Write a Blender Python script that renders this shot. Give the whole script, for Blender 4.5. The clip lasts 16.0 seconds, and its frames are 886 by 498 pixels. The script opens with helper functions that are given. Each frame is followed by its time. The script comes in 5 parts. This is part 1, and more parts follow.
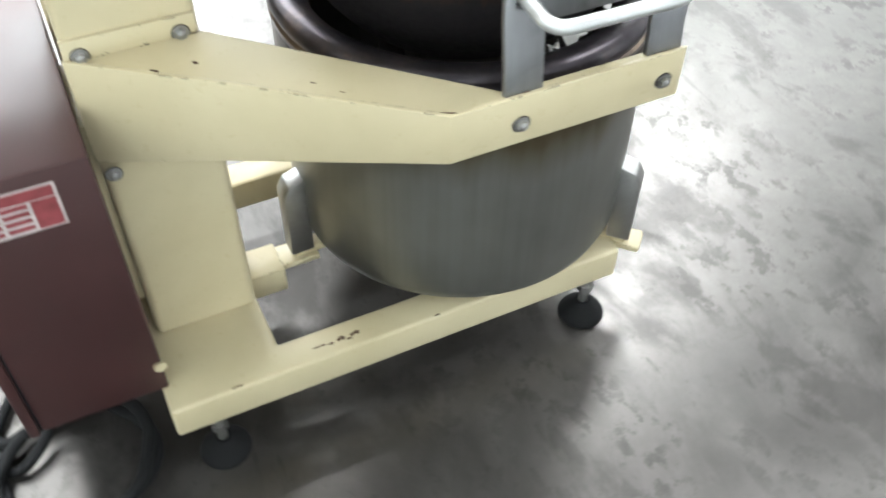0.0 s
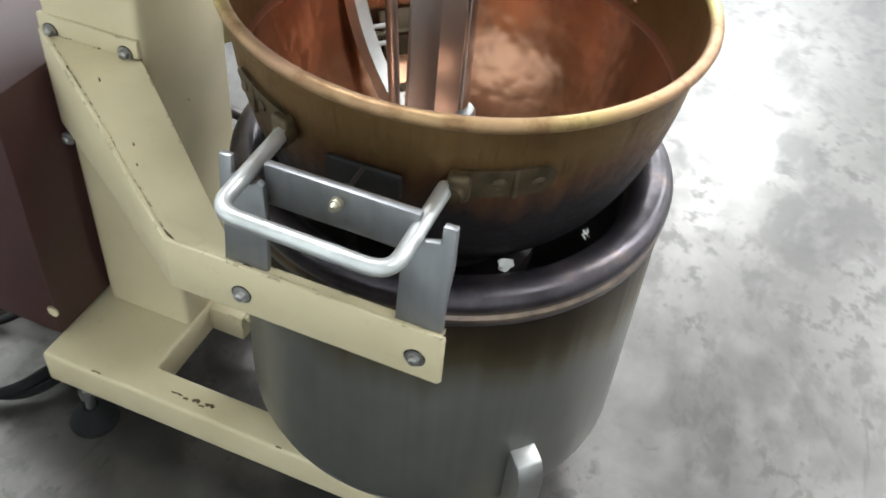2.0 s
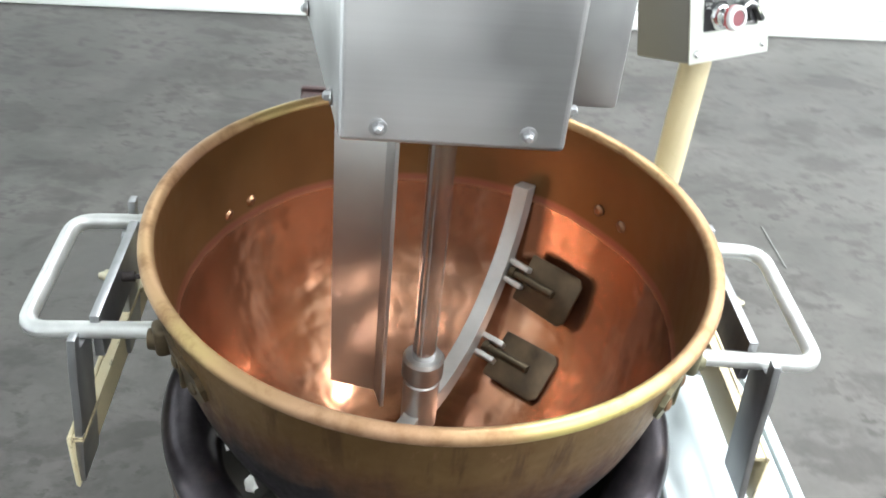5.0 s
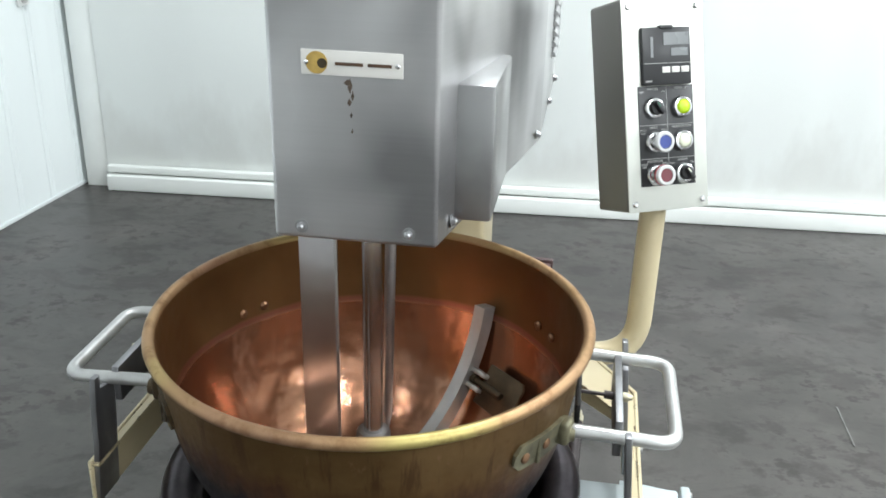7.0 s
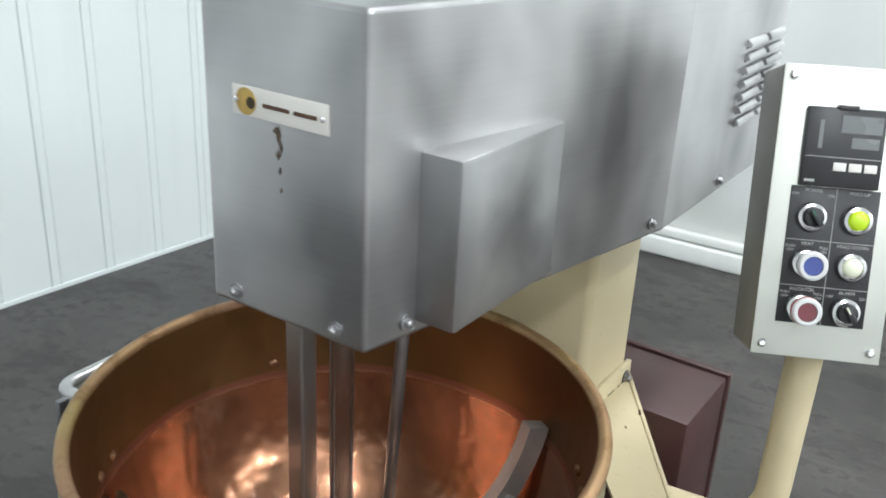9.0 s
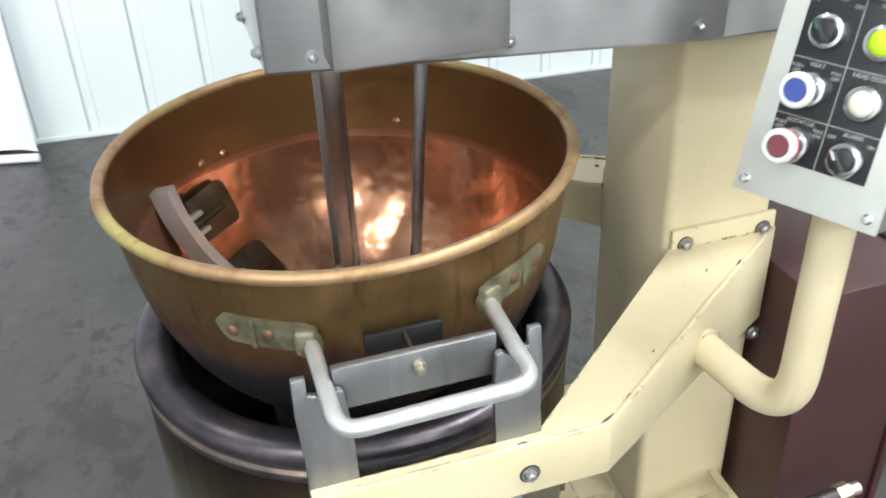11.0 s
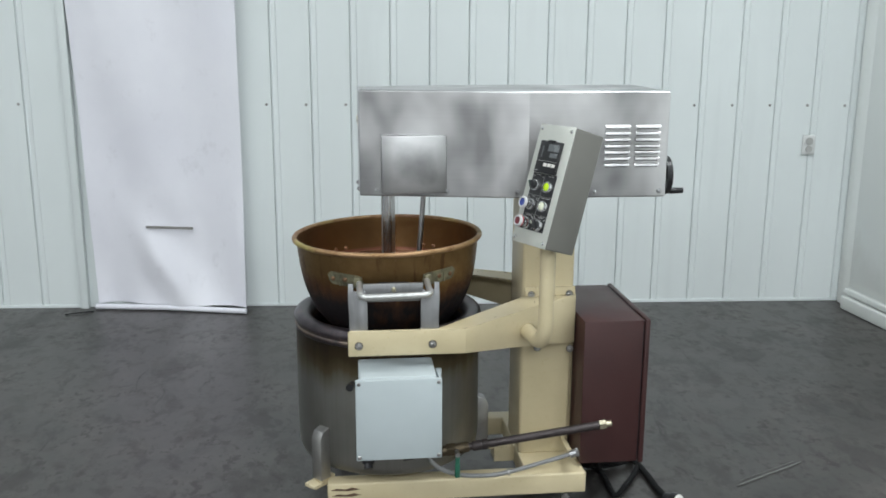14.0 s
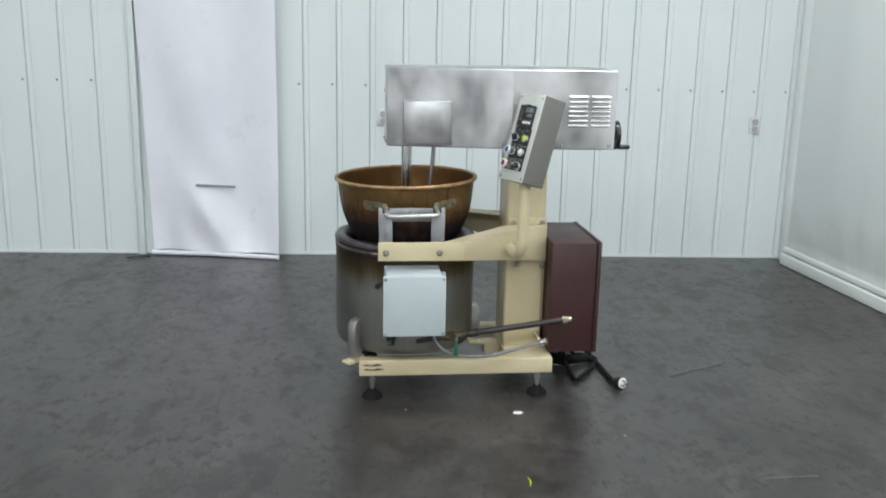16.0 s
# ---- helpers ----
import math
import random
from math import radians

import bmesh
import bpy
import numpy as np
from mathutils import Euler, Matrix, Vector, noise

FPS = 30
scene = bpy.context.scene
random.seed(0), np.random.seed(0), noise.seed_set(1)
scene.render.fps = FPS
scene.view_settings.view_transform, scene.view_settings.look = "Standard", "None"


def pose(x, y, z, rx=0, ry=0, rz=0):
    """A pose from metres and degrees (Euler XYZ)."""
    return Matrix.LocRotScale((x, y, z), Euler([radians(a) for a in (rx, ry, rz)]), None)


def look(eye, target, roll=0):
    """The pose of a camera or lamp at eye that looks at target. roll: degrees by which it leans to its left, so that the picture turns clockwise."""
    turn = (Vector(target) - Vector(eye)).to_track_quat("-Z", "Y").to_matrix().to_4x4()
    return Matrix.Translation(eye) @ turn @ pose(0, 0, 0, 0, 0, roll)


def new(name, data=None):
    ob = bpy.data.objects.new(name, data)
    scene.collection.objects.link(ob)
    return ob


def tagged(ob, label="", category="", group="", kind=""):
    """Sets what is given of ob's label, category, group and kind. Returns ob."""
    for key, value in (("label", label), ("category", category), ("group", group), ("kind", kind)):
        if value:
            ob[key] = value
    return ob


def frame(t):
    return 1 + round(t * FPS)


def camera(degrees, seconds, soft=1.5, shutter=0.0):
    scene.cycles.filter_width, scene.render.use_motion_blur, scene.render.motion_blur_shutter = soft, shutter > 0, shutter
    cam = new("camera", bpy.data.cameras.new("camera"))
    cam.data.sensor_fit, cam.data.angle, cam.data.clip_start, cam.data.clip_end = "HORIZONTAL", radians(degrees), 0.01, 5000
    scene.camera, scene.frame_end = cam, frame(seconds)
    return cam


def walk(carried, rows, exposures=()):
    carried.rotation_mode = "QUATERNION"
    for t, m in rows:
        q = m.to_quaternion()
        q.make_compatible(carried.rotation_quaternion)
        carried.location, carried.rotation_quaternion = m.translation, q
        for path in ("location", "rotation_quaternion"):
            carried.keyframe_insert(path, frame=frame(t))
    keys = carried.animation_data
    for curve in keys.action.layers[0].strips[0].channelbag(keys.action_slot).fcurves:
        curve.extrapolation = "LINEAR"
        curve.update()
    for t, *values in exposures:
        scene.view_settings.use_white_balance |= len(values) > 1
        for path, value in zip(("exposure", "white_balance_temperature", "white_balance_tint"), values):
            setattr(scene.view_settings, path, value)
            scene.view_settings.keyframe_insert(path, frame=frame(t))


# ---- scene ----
cam = camera(51.3, 16.0, 1.7, 0.4)
PATH = [
    (0, (0.618, 1.186, 1.449), (0.01, -0.031, -0.017), 1.2),
    (0.5, (0.349, 1.273, 1.446), (-0.082, -0.025, -0.013), 6.4),
    (1, (0.085, 1.248, 1.468), (-0.029, -0.152, 0.045), 6.5),
    (1.5, (-0.13, 1.127, 1.488), (0.012, -0.313, 0.108), 7.9),
    (2, (-0.341, 1.024, 1.478), (0.122, -0.364, 0.115), 5.7),
    (2.5, (-0.516, 0.902, 1.502), (0.274, -0.318, 0.128), 1.9),
    (3, (-0.604, 0.731, 1.509), (0.409, -0.34, 0.157), 0.6),
    (3.2, (-0.629, 0.678, 1.519), (0.422, -0.346, 0.16), 1.7),
    (5.5, (-0.922, -0.057, 1.509), (0.802, 0.053, 0.502), 4.1),
    (6, (-1.014, -0.136, 1.507), (0.772, 0.139, 0.65), 1.5),
    (6.5, (-1.129, -0.208, 1.52), (0.71, 0.02, 0.767), 1.9),
    (7, (-1.156, -0.279, 1.547), (0.663, 0.002, 0.766), 1.4),
    (7.5, (-1.111, -0.377, 1.564), (0.704, 0.091, 0.866), 2.1),
    (8, (-1.04, -0.47, 1.556), (0.731, 0.184, 0.895), 3.8),
    (8.5, (-0.887, -0.534, 1.54), (0.787, 0.311, 0.844), 3.7),
    (9, (-0.716, -0.608, 1.544), (0.819, 0.412, 0.767), 3.0),
    (9.5, (-0.489, -0.71, 1.502), (0.773, 0.497, 0.527), 0.6),
    (10, (-0.308, -0.797, 1.454), (0.521, 0.598, 0.285), -1.7),
    (10.2, (-0.269, -0.834, 1.437), (0.462, 0.591, 0.239), -2.1),
    (12.3, (-0.137, -1.967, 1.552), (0.103, -0.081, 0.931), 0.0),
    (12.5, (-0.129, -2.131, 1.551), (0.103, -0.232, 0.967), 0.0),
    (13, (-0.144, -2.421, 1.582), (0.097, -0.547, 0.927), 0.7),
    (13.5, (-0.121, -2.765, 1.575), (0.129, -0.846, 1.072), 0.6),
    (14, (-0.149, -3.042, 1.592), (0.066, -1.106, 1.141), 0.3),
    (14.5, (-0.222, -3.327, 1.593), (0.045, -1.39, 1.174), -0.5),
    (15, (-0.276, -3.581, 1.603), (-0.023, -1.641, 1.187), 0.2),
    (15.5, (-0.285, -3.856, 1.576), (-0.075, -1.91, 1.163), 0.8),
    (16, (-0.291, -4.082, 1.584), (-0.071, -2.149, 1.12), 1.2),
]
EXPOSURES = [(0, .05), (0.5, -.12), (1, -.4), (1.5, -.55), (2.2, -.36), (3, -.2), (5.5, -.15), (6, -.28), (6.5, -.78), (7, -1.06), (8.5, -1.28), (9, -1.3), (9.5, -1.18), (10, -.62), (12.5, -1.4), (13, -1.56), (14.5, -1.88), (15.5, -1.95), (16, -1.72)]
walk(cam, [(t, look(eye, target, roll)) for t, eye, target, roll in PATH], EXPOSURES)

# ---------------------------------------------------------------- light
world = bpy.data.worlds.new("world")
scene.world = world
world.use_nodes = True
world.node_tree.nodes["Background"].inputs["Color"].default_value = (0.75, 0.85, 1.0, 1)
world.node_tree.nodes["Background"].inputs["Strength"].default_value = 0.2


def ceiling_lamp(x, y, power, sx=1.2, sy=0.35, z=4.35):
    data = bpy.data.lights.new("ceiling_lamp", "AREA")
    data.shape, data.size, data.size_y, data.energy = "RECTANGLE", sx, sy, power
    data.color = (0.94, 1.0, 1.032)
    ob = new("ceiling_lamp", data)
    ob.location = (x, y, z)
    return ob


for lx, ly, power in ((-2.5, -2.5, 190), (0.2, -2.8, 90), (1.3, -2.5, 115), (-4.2, -3.8, 190), (-3.2, -6.6, 430), (-0.4, -7.6, 540), (1.5, -6.4, 430), (-2.6, 0.6, 72), (1.6, -0.7, 250)):
    ceiling_lamp(lx, ly, power)


# ---------------------------------------------------------------- materials
def nodes_of(name):
    m = bpy.data.materials.new(name)
    m.use_nodes = True
    nt = m.node_tree
    return m, nt, nt.nodes["Principled BSDF"]


def node(nt, kind, **inputs):
    n = nt.nodes.new(kind)
    for key, value in inputs.items():
        n.inputs[key.replace("_", " ")].default_value = value
    return n


def place_of(nt, scale=(1, 1, 1)):
    geo = nt.nodes.new("ShaderNodeNewGeometry")
    mapping = nt.nodes.new("ShaderNodeMapping")
    mapping.inputs["Scale"].default_value = scale
    nt.links.new(geo.outputs["Position"], mapping.inputs["Vector"])
    return mapping.outputs["Vector"]


def noise_of(nt, scale, detail=4.0, stretch=(1, 1, 1), rough=0.55, distortion=0.0):
    n = node(nt, "ShaderNodeTexNoise", Scale=scale, Detail=detail, Roughness=rough, Distortion=distortion)
    nt.links.new(place_of(nt, stretch), n.inputs["Vector"])
    return n.outputs["Fac"]


def ramp(nt, fac, stops, interpolation="LINEAR"):
    r = nt.nodes.new("ShaderNodeValToRGB")
    r.color_ramp.interpolation = interpolation
    els = r.color_ramp.elements
    while len(els) < len(stops):
        els.new(0.5)
    for el, (at, c) in zip(els, stops):
        el.position = at
        el.color = (*c, 1) if isinstance(c, tuple) else (c, c, c, 1)
    nt.links.new(fac, r.inputs["Fac"])
    return r.outputs["Color"]


def mix(nt, fac, a, b, kind="MIX"):
    n = nt.nodes.new("ShaderNodeMix")
    n.data_type, n.blend_type = "RGBA", kind
    for sock, value in ((n.inputs[0], fac), (n.inputs[6], a), (n.inputs[7], b)):
        if hasattr(value, "is_linked"):
            nt.links.new(value, sock)
        elif isinstance(value, tuple):
            sock.default_value = (*value, 1)
        else:
            sock.default_value = value
    return n.outputs[2]


def maths(nt, kind, a, b=0.0, clamp=False):
    n = nt.nodes.new("ShaderNodeMath")
    n.operation, n.use_clamp = kind, clamp
    for sock, value in zip(n.inputs, (a, b)):
        if hasattr(value, "is_linked"):
            nt.links.new(value, sock)
        else:
            sock.default_value = value
    return n.outputs[0]


def bump(nt, bsdf, height, strength=0.2, distance=0.002):
    b = node(nt, "ShaderNodeBump", Strength=strength, Distance=distance)
    nt.links.new(height, b.inputs["Height"])
    nt.links.new(b.outputs["Normal"], bsdf.inputs["Normal"])


def height_of(nt, low, high):
    """0 at the height low, 1 at high."""
    geo = nt.nodes.new("ShaderNodeNewGeometry")
    sep = nt.nodes.new("ShaderNodeSeparateXYZ")
    nt.links.new(geo.outputs["Position"], sep.inputs[0])
    r = nt.nodes.new("ShaderNodeMapRange")
    r.inputs["From Min"].default_value, r.inputs["From Max"].default_value = low, high
    nt.links.new(sep.outputs["Z"], r.inputs["Value"])
    return r.outputs["Result"]


def plain(name, color, rough=0.5, metal=0.0, vary=0.12, scale=9.0, grain=180.0, relief=0.05, coat=0.0):
    """Paint, plastic or rubber: faint clouds and fine grain."""
    m, nt, b = nodes_of(name)
    big, fine = noise_of(nt, scale), noise_of(nt, grain, 2.0)
    dark = tuple(c * (1 - vary) for c in color)
    light = tuple(min(1.0, c * (1 + vary)) for c in color)
    nt.links.new(ramp(nt, big, [(0.3, dark), (0.7, light)]), b.inputs["Base Color"])
    nt.links.new(ramp(nt, big, [(0.25, max(0.05, rough - 0.06)), (0.75, min(1.0, rough + 0.08))]), b.inputs["Roughness"])
    b.inputs["Metallic"].default_value = metal
    b.inputs["Coat Weight"].default_value = coat
    bump(nt, b, fine, relief, 0.0006)
    return m


def steel(name, color=(0.47, 0.47, 0.48), rough=0.44, stretch=(1, 1, 14), cloud=5.5, smear=0.19):
    """Brushed stainless steel: fine streaks along one way, cloudy handling marks."""
    m, nt, b = nodes_of(name)
    streak = noise_of(nt, 90.0, 3.0, stretch)
    clouds = noise_of(nt, cloud, 4.0, rough=0.6, distortion=0.4)
    dark = tuple(c * 0.55 for c in color)
    base = ramp(nt, clouds, [(0.3, dark), (0.46, tuple(c * 0.84 for c in color)), (0.66, color)])
    base = mix(nt, ramp(nt, noise_of(nt, 38.0, 3.0), [(0.66, 0.0), (0.78, 0.22)]), base, dark)
    nt.links.new(mix(nt, 0.16, base, ramp(nt, streak, [(0.3, 0.35), (0.7, 0.8)]), "OVERLAY"), b.inputs["Base Color"])
    r = maths(nt, "ADD", maths(nt, "MULTIPLY", clouds, smear * 2), rough - smear)
    nt.links.new(maths(nt, "ADD", r, maths(nt, "MULTIPLY", streak, 0.08)), b.inputs["Roughness"])
    b.inputs["Metallic"].default_value = 1.0
    bump(nt, b, streak, 0.06, 0.0004)
    return m


def brushed(nt, bsdf, amount):
    """Level brushing: reflections smear up and down."""
    tangent = nt.nodes.new("ShaderNodeTangent")
    tangent.direction_type, tangent.axis = "RADIAL", "Z"
    nt.links.new(tangent.outputs["Tangent"], bsdf.inputs["Tangent"])
    bsdf.inputs["Anisotropic"].default_value = amount
    bsdf.inputs["Anisotropic Rotation"].default_value = 0.25


def hood_steel():
    """Stainless sheet, hazed by wiping, with cloudy polished smudges."""
    m, nt, b = nodes_of("wiped_stainless_sheet")
    streak = noise_of(nt, 60.0, 2.0, (0.05, 0.05, 4))
    haze = noise_of(nt, 2.6, 2.0, (1, 1, 0.8), rough=0.5, distortion=0.3)
    smudge = noise_of(nt, 7.0, 2.0, (1, 1, 0.7), rough=0.4, distortion=0.2)
    dull = ramp(nt, mix(nt, 0.5, haze, smudge), [(0.39, 0.0), (0.50, 0.45), (0.60, 1.0)])
    base = mix(nt, dull, (0.71, 0.70, 0.705), (0.26, 0.255, 0.26))
    base = mix(nt, 0.10, base, ramp(nt, streak, [(0.3, 0.45), (0.7, 0.62)]))
    nt.links.new(base, b.inputs["Base Color"])
    nt.links.new(ramp(nt, dull, [(0.0, 0.36), (1.0, 0.29)]), b.inputs["Roughness"])
    b.inputs["Metallic"].default_value = 0.86
    brushed(nt, b, 0.5)
    bump(nt, b, streak, 0.03, 0.0003)
    return m


def cover_steel():
    """Stainless cover, cloudy, its margins darkened in the colour for the shadow gap's shade."""
    m, nt, b = nodes_of("shade_edged_cover_steel")
    clouds, streak = noise_of(nt, 9.0, 3.0, rough=0.5), noise_of(nt, 60.0, 2.0, (0.05, 0.05, 4))
    geo, sep = nt.nodes.new("ShaderNodeNewGeometry"), nt.nodes.new("ShaderNodeSeparateXYZ")
    nt.links.new(geo.outputs["Position"], sep.inputs[0])
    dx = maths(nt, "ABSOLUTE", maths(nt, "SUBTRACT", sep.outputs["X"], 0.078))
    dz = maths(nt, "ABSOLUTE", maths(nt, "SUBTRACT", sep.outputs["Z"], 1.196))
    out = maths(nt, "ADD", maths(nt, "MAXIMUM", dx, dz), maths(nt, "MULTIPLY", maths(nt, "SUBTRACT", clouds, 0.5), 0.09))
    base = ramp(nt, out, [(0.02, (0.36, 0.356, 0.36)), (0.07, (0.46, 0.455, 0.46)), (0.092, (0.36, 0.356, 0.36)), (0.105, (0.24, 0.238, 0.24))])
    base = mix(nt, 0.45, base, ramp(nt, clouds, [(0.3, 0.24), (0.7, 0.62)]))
    nt.links.new(base, b.inputs["Base Color"])
    nt.links.new(ramp(nt, clouds, [(0.3, 0.29), (0.7, 0.36)]), b.inputs["Roughness"])
    b.inputs["Metallic"].default_value = 0.86
    brushed(nt, b, 0.4)
    bump(nt, b, streak, 0.03, 0.0003)
    return m


def cream_paint():
    m, nt, b = nodes_of("cream_paint")
    clouds, spots, chips = noise_of(nt, 5.0, 5.0), noise_of(nt, 60.0, 3.0), noise_of(nt, 26.0, 6.0, rough=0.7)
    base = ramp(nt, clouds, [(0.25, (0.50, 0.42, 0.26)), (0.6, (0.58, 0.495, 0.32)), (0.85, (0.62, 0.54, 0.36))])
    base = mix(nt, ramp(nt, spots, [(0.62, 0.0), (0.75, 0.25)]), base, (0.40, 0.30, 0.13))
    chip = ramp(nt, chips, [(0.735, 0.0), (0.75, 1.0)])
    edge, geo, dot = node(nt, "ShaderNodeBevel", Radius=0.005), nt.nodes.new("ShaderNodeNewGeometry"), nt.nodes.new("ShaderNodeVectorMath")
    edge.samples, dot.operation = 4, "DOT_PRODUCT"
    nt.links.new(edge.outputs["Normal"], dot.inputs[0])
    nt.links.new(geo.outputs["Normal"], dot.inputs[1])
    worn = ramp(nt, dot.outputs["Value"], [(0.90, 1.0), (0.985, 0.0)])
    flakes = ramp(nt, noise_of(nt, 34.0, 5.0, rough=0.7), [(0.54, 0.0), (0.58, 1.0)])
    chip = maths(nt, "MAXIMUM", chip, maths(nt, "MULTIPLY", worn, flakes))
    nt.links.new(mix(nt, chip, base, (0.07, 0.048, 0.03)), b.inputs["Base Color"])
    nt.links.new(ramp(nt, clouds, [(0.3, 0.32), (0.7, 0.45)]), b.inputs["Roughness"])
    bump(nt, b, spots, 0.08, 0.0008)
    return m


def concrete():
    m, nt, b = nodes_of("polished_concrete")
    big = noise_of(nt, 0.8, 5.0, rough=0.6, distortion=0.6)
    mid = noise_of(nt, 3.4, 8.0, rough=0.7, distortion=0.7)
    patch = noise_of(nt, 11.0, 5.0, (1.0, 0.75, 1.0), rough=0.62, distortion=0.5)
    fine = noise_of(nt, 38.0, 4.0, rough=0.6)
    smear = noise_of(nt, 2.0, 7.0, (0.55, 2.2, 1.0), rough=0.68, distortion=1.0)
    scuff = noise_of(nt, 5.5, 8.0, (2.0, 0.7, 1.0), rough=0.72, distortion=0.8)
    base = ramp(nt, big, [(0.3, (0.020, 0.018, 0.0172)), (0.5, (0.029, 0.0262, 0.025)), (0.72, (0.048, 0.0438, 0.0415))])
    base = mix(nt, 0.75, base, ramp(nt, mid, [(0.34, 0.16), (0.66, 0.84)]), "OVERLAY")
    base = mix(nt, 0.34, base, ramp(nt, patch, [(0.32, 0.2), (0.68, 0.8)]), "OVERLAY")
    base = mix(nt, 0.22, base, ramp(nt, fine, [(0.3, 0.25), (0.7, 0.75)]), "OVERLAY")
    base = mix(nt, ramp(nt, smear, [(0.55, 0.0), (0.68, 0.5)]), base, (0.026, 0.025, 0.026))
    base = mix(nt, ramp(nt, scuff, [(0.60, 0.0), (0.76, 0.28)]), base, (0.022, 0.021, 0.022))
    crisp = noise_of(nt, 4.5, 6.0, (1.0, 0.55, 1.0), rough=0.66, distortion=0.3)
    fleck = noise_of(nt, 21.0, 5.0, (1.0, 0.7, 1.0), rough=0.66)
    where = ramp(nt, mid, [(0.46, 0.0), (0.58, 1.0)])
    base = mix(nt, ramp(nt, crisp, [(0.54, 0.0), (0.66, 0.25)]), base, (0.022, 0.020, 0.019))
    base = mix(nt, ramp(nt, crisp, [(0.33, 0.3), (0.45, 0.0)]), base, (0.085, 0.079, 0.074))
    base = mix(nt, maths(nt, "MULTIPLY", where, ramp(nt, fleck, [(0.52, 0.0), (0.62, 0.3)])), base, (0.020, 0.018, 0.017))
    speck = noise_of(nt, 40.0, 2.0)
    base = mix(nt, ramp(nt, speck, [(0.79, 0.0), (0.81, 0.5)]), base, (0.35, 0.35, 0.34))
    nt.links.new(base, b.inputs["Base Color"])
    r = mix(nt, 0.5, ramp(nt, patch, [(0.36, 0.285), (0.50, 0.31), (0.62, 0.50)]), ramp(nt, mid, [(0.3, 0.285), (0.72, 0.40)]))
    r = mix(nt, ramp(nt, scuff, [(0.60, 0.0), (0.72, 0.5)]), r, (0.6, 0.6, 0.6))
    r = mix(nt, ramp(nt, crisp, [(0.54, 0.0), (0.64, 0.4)]), r, (0.42, 0.45, 0.45))
    r = mix(nt, maths(nt, "MULTIPLY", where, ramp(nt, fleck, [(0.51, 0.0), (0.62, 0.45)])), r, (0.5, 0.5, 0.5))
    nt.links.new(r, b.inputs["Roughness"])
    b.inputs["IOR"].default_value = 1.58
    bare = maths(nt, "MAXIMUM", maths(nt, "MULTIPLY", where, ramp(nt, fleck, [(0.51, 0.0), (0.57, 1.0)])), ramp(nt, crisp, [(0.53, 0.0), (0.60, 0.8)]))
    nt.links.new(ramp(nt, maths(nt, "MAXIMUM", bare, ramp(nt, scuff, [(0.60, 0.0), (0.68, 0.9)])), [(0.0, 0.74), (1.0, 0.42)]), b.inputs["Specular IOR Level"])
    b.inputs["Specular Tint"].default_value = (1.0, 0.935, 0.885, 1)
    bump(nt, b, mix(nt, 0.5, patch, fine), 0.06, 0.002)
    return m


def wall_paint(name, color, dirt=0.12):
    m, nt, b = nodes_of(name)
    clouds = noise_of(nt, 1.1, 5.0, (1, 1, 0.5))
    drip = noise_of(nt, 5.0, 5.0, (1, 1, 0.10), rough=0.6)
    base = ramp(nt, clouds, [(0.3, tuple(c * (1 - dirt) for c in color)), (0.65, color)])
    base = mix(nt, ramp(nt, drip, [(0.55, 0.0), (0.8, 0.35)]), base, tuple(c * 0.78 for c in color))
    nt.links.new(base, b.inputs["Base Color"])
    nt.links.new(ramp(nt, clouds, [(0.3, 0.32), (0.7, 0.5)]), b.inputs["Roughness"])
    bump(nt, b, clouds, 0.12, 0.006)
    return m


def panel_wall_paint():
    """White panels, faintly waved, with grey dirt splashed up from the floor."""
    m, nt, b = nodes_of("white_insulated_panel")
    wave = noise_of(nt, 2.2, 2.0, (1, 1, 0.08), rough=0.5)
    splash = noise_of(nt, 4.0, 4.0, (1, 1, 0.5), rough=0.6)
    base = ramp(nt, wave, [(0.35, (0.86, 0.885, 0.868)), (0.65, (0.92, 0.945, 0.925))])
    low = ramp(nt, maths(nt, "ADD", height_of(nt, 0.08, 0.75), maths(nt, "MULTIPLY", maths(nt, "SUBTRACT", splash, 0.5), 1.6)), [(0.15, 0.30), (0.60, 0.0)])
    base = mix(nt, low, base, (0.60, 0.58, 0.54))
    nt.links.new(base, b.inputs["Base Color"])
    nt.links.new(ramp(nt, wave, [(0.3, 0.32), (0.7, 0.5)]), b.inputs["Roughness"])
    bump(nt, b, wave, 0.25, 0.02)
    return m


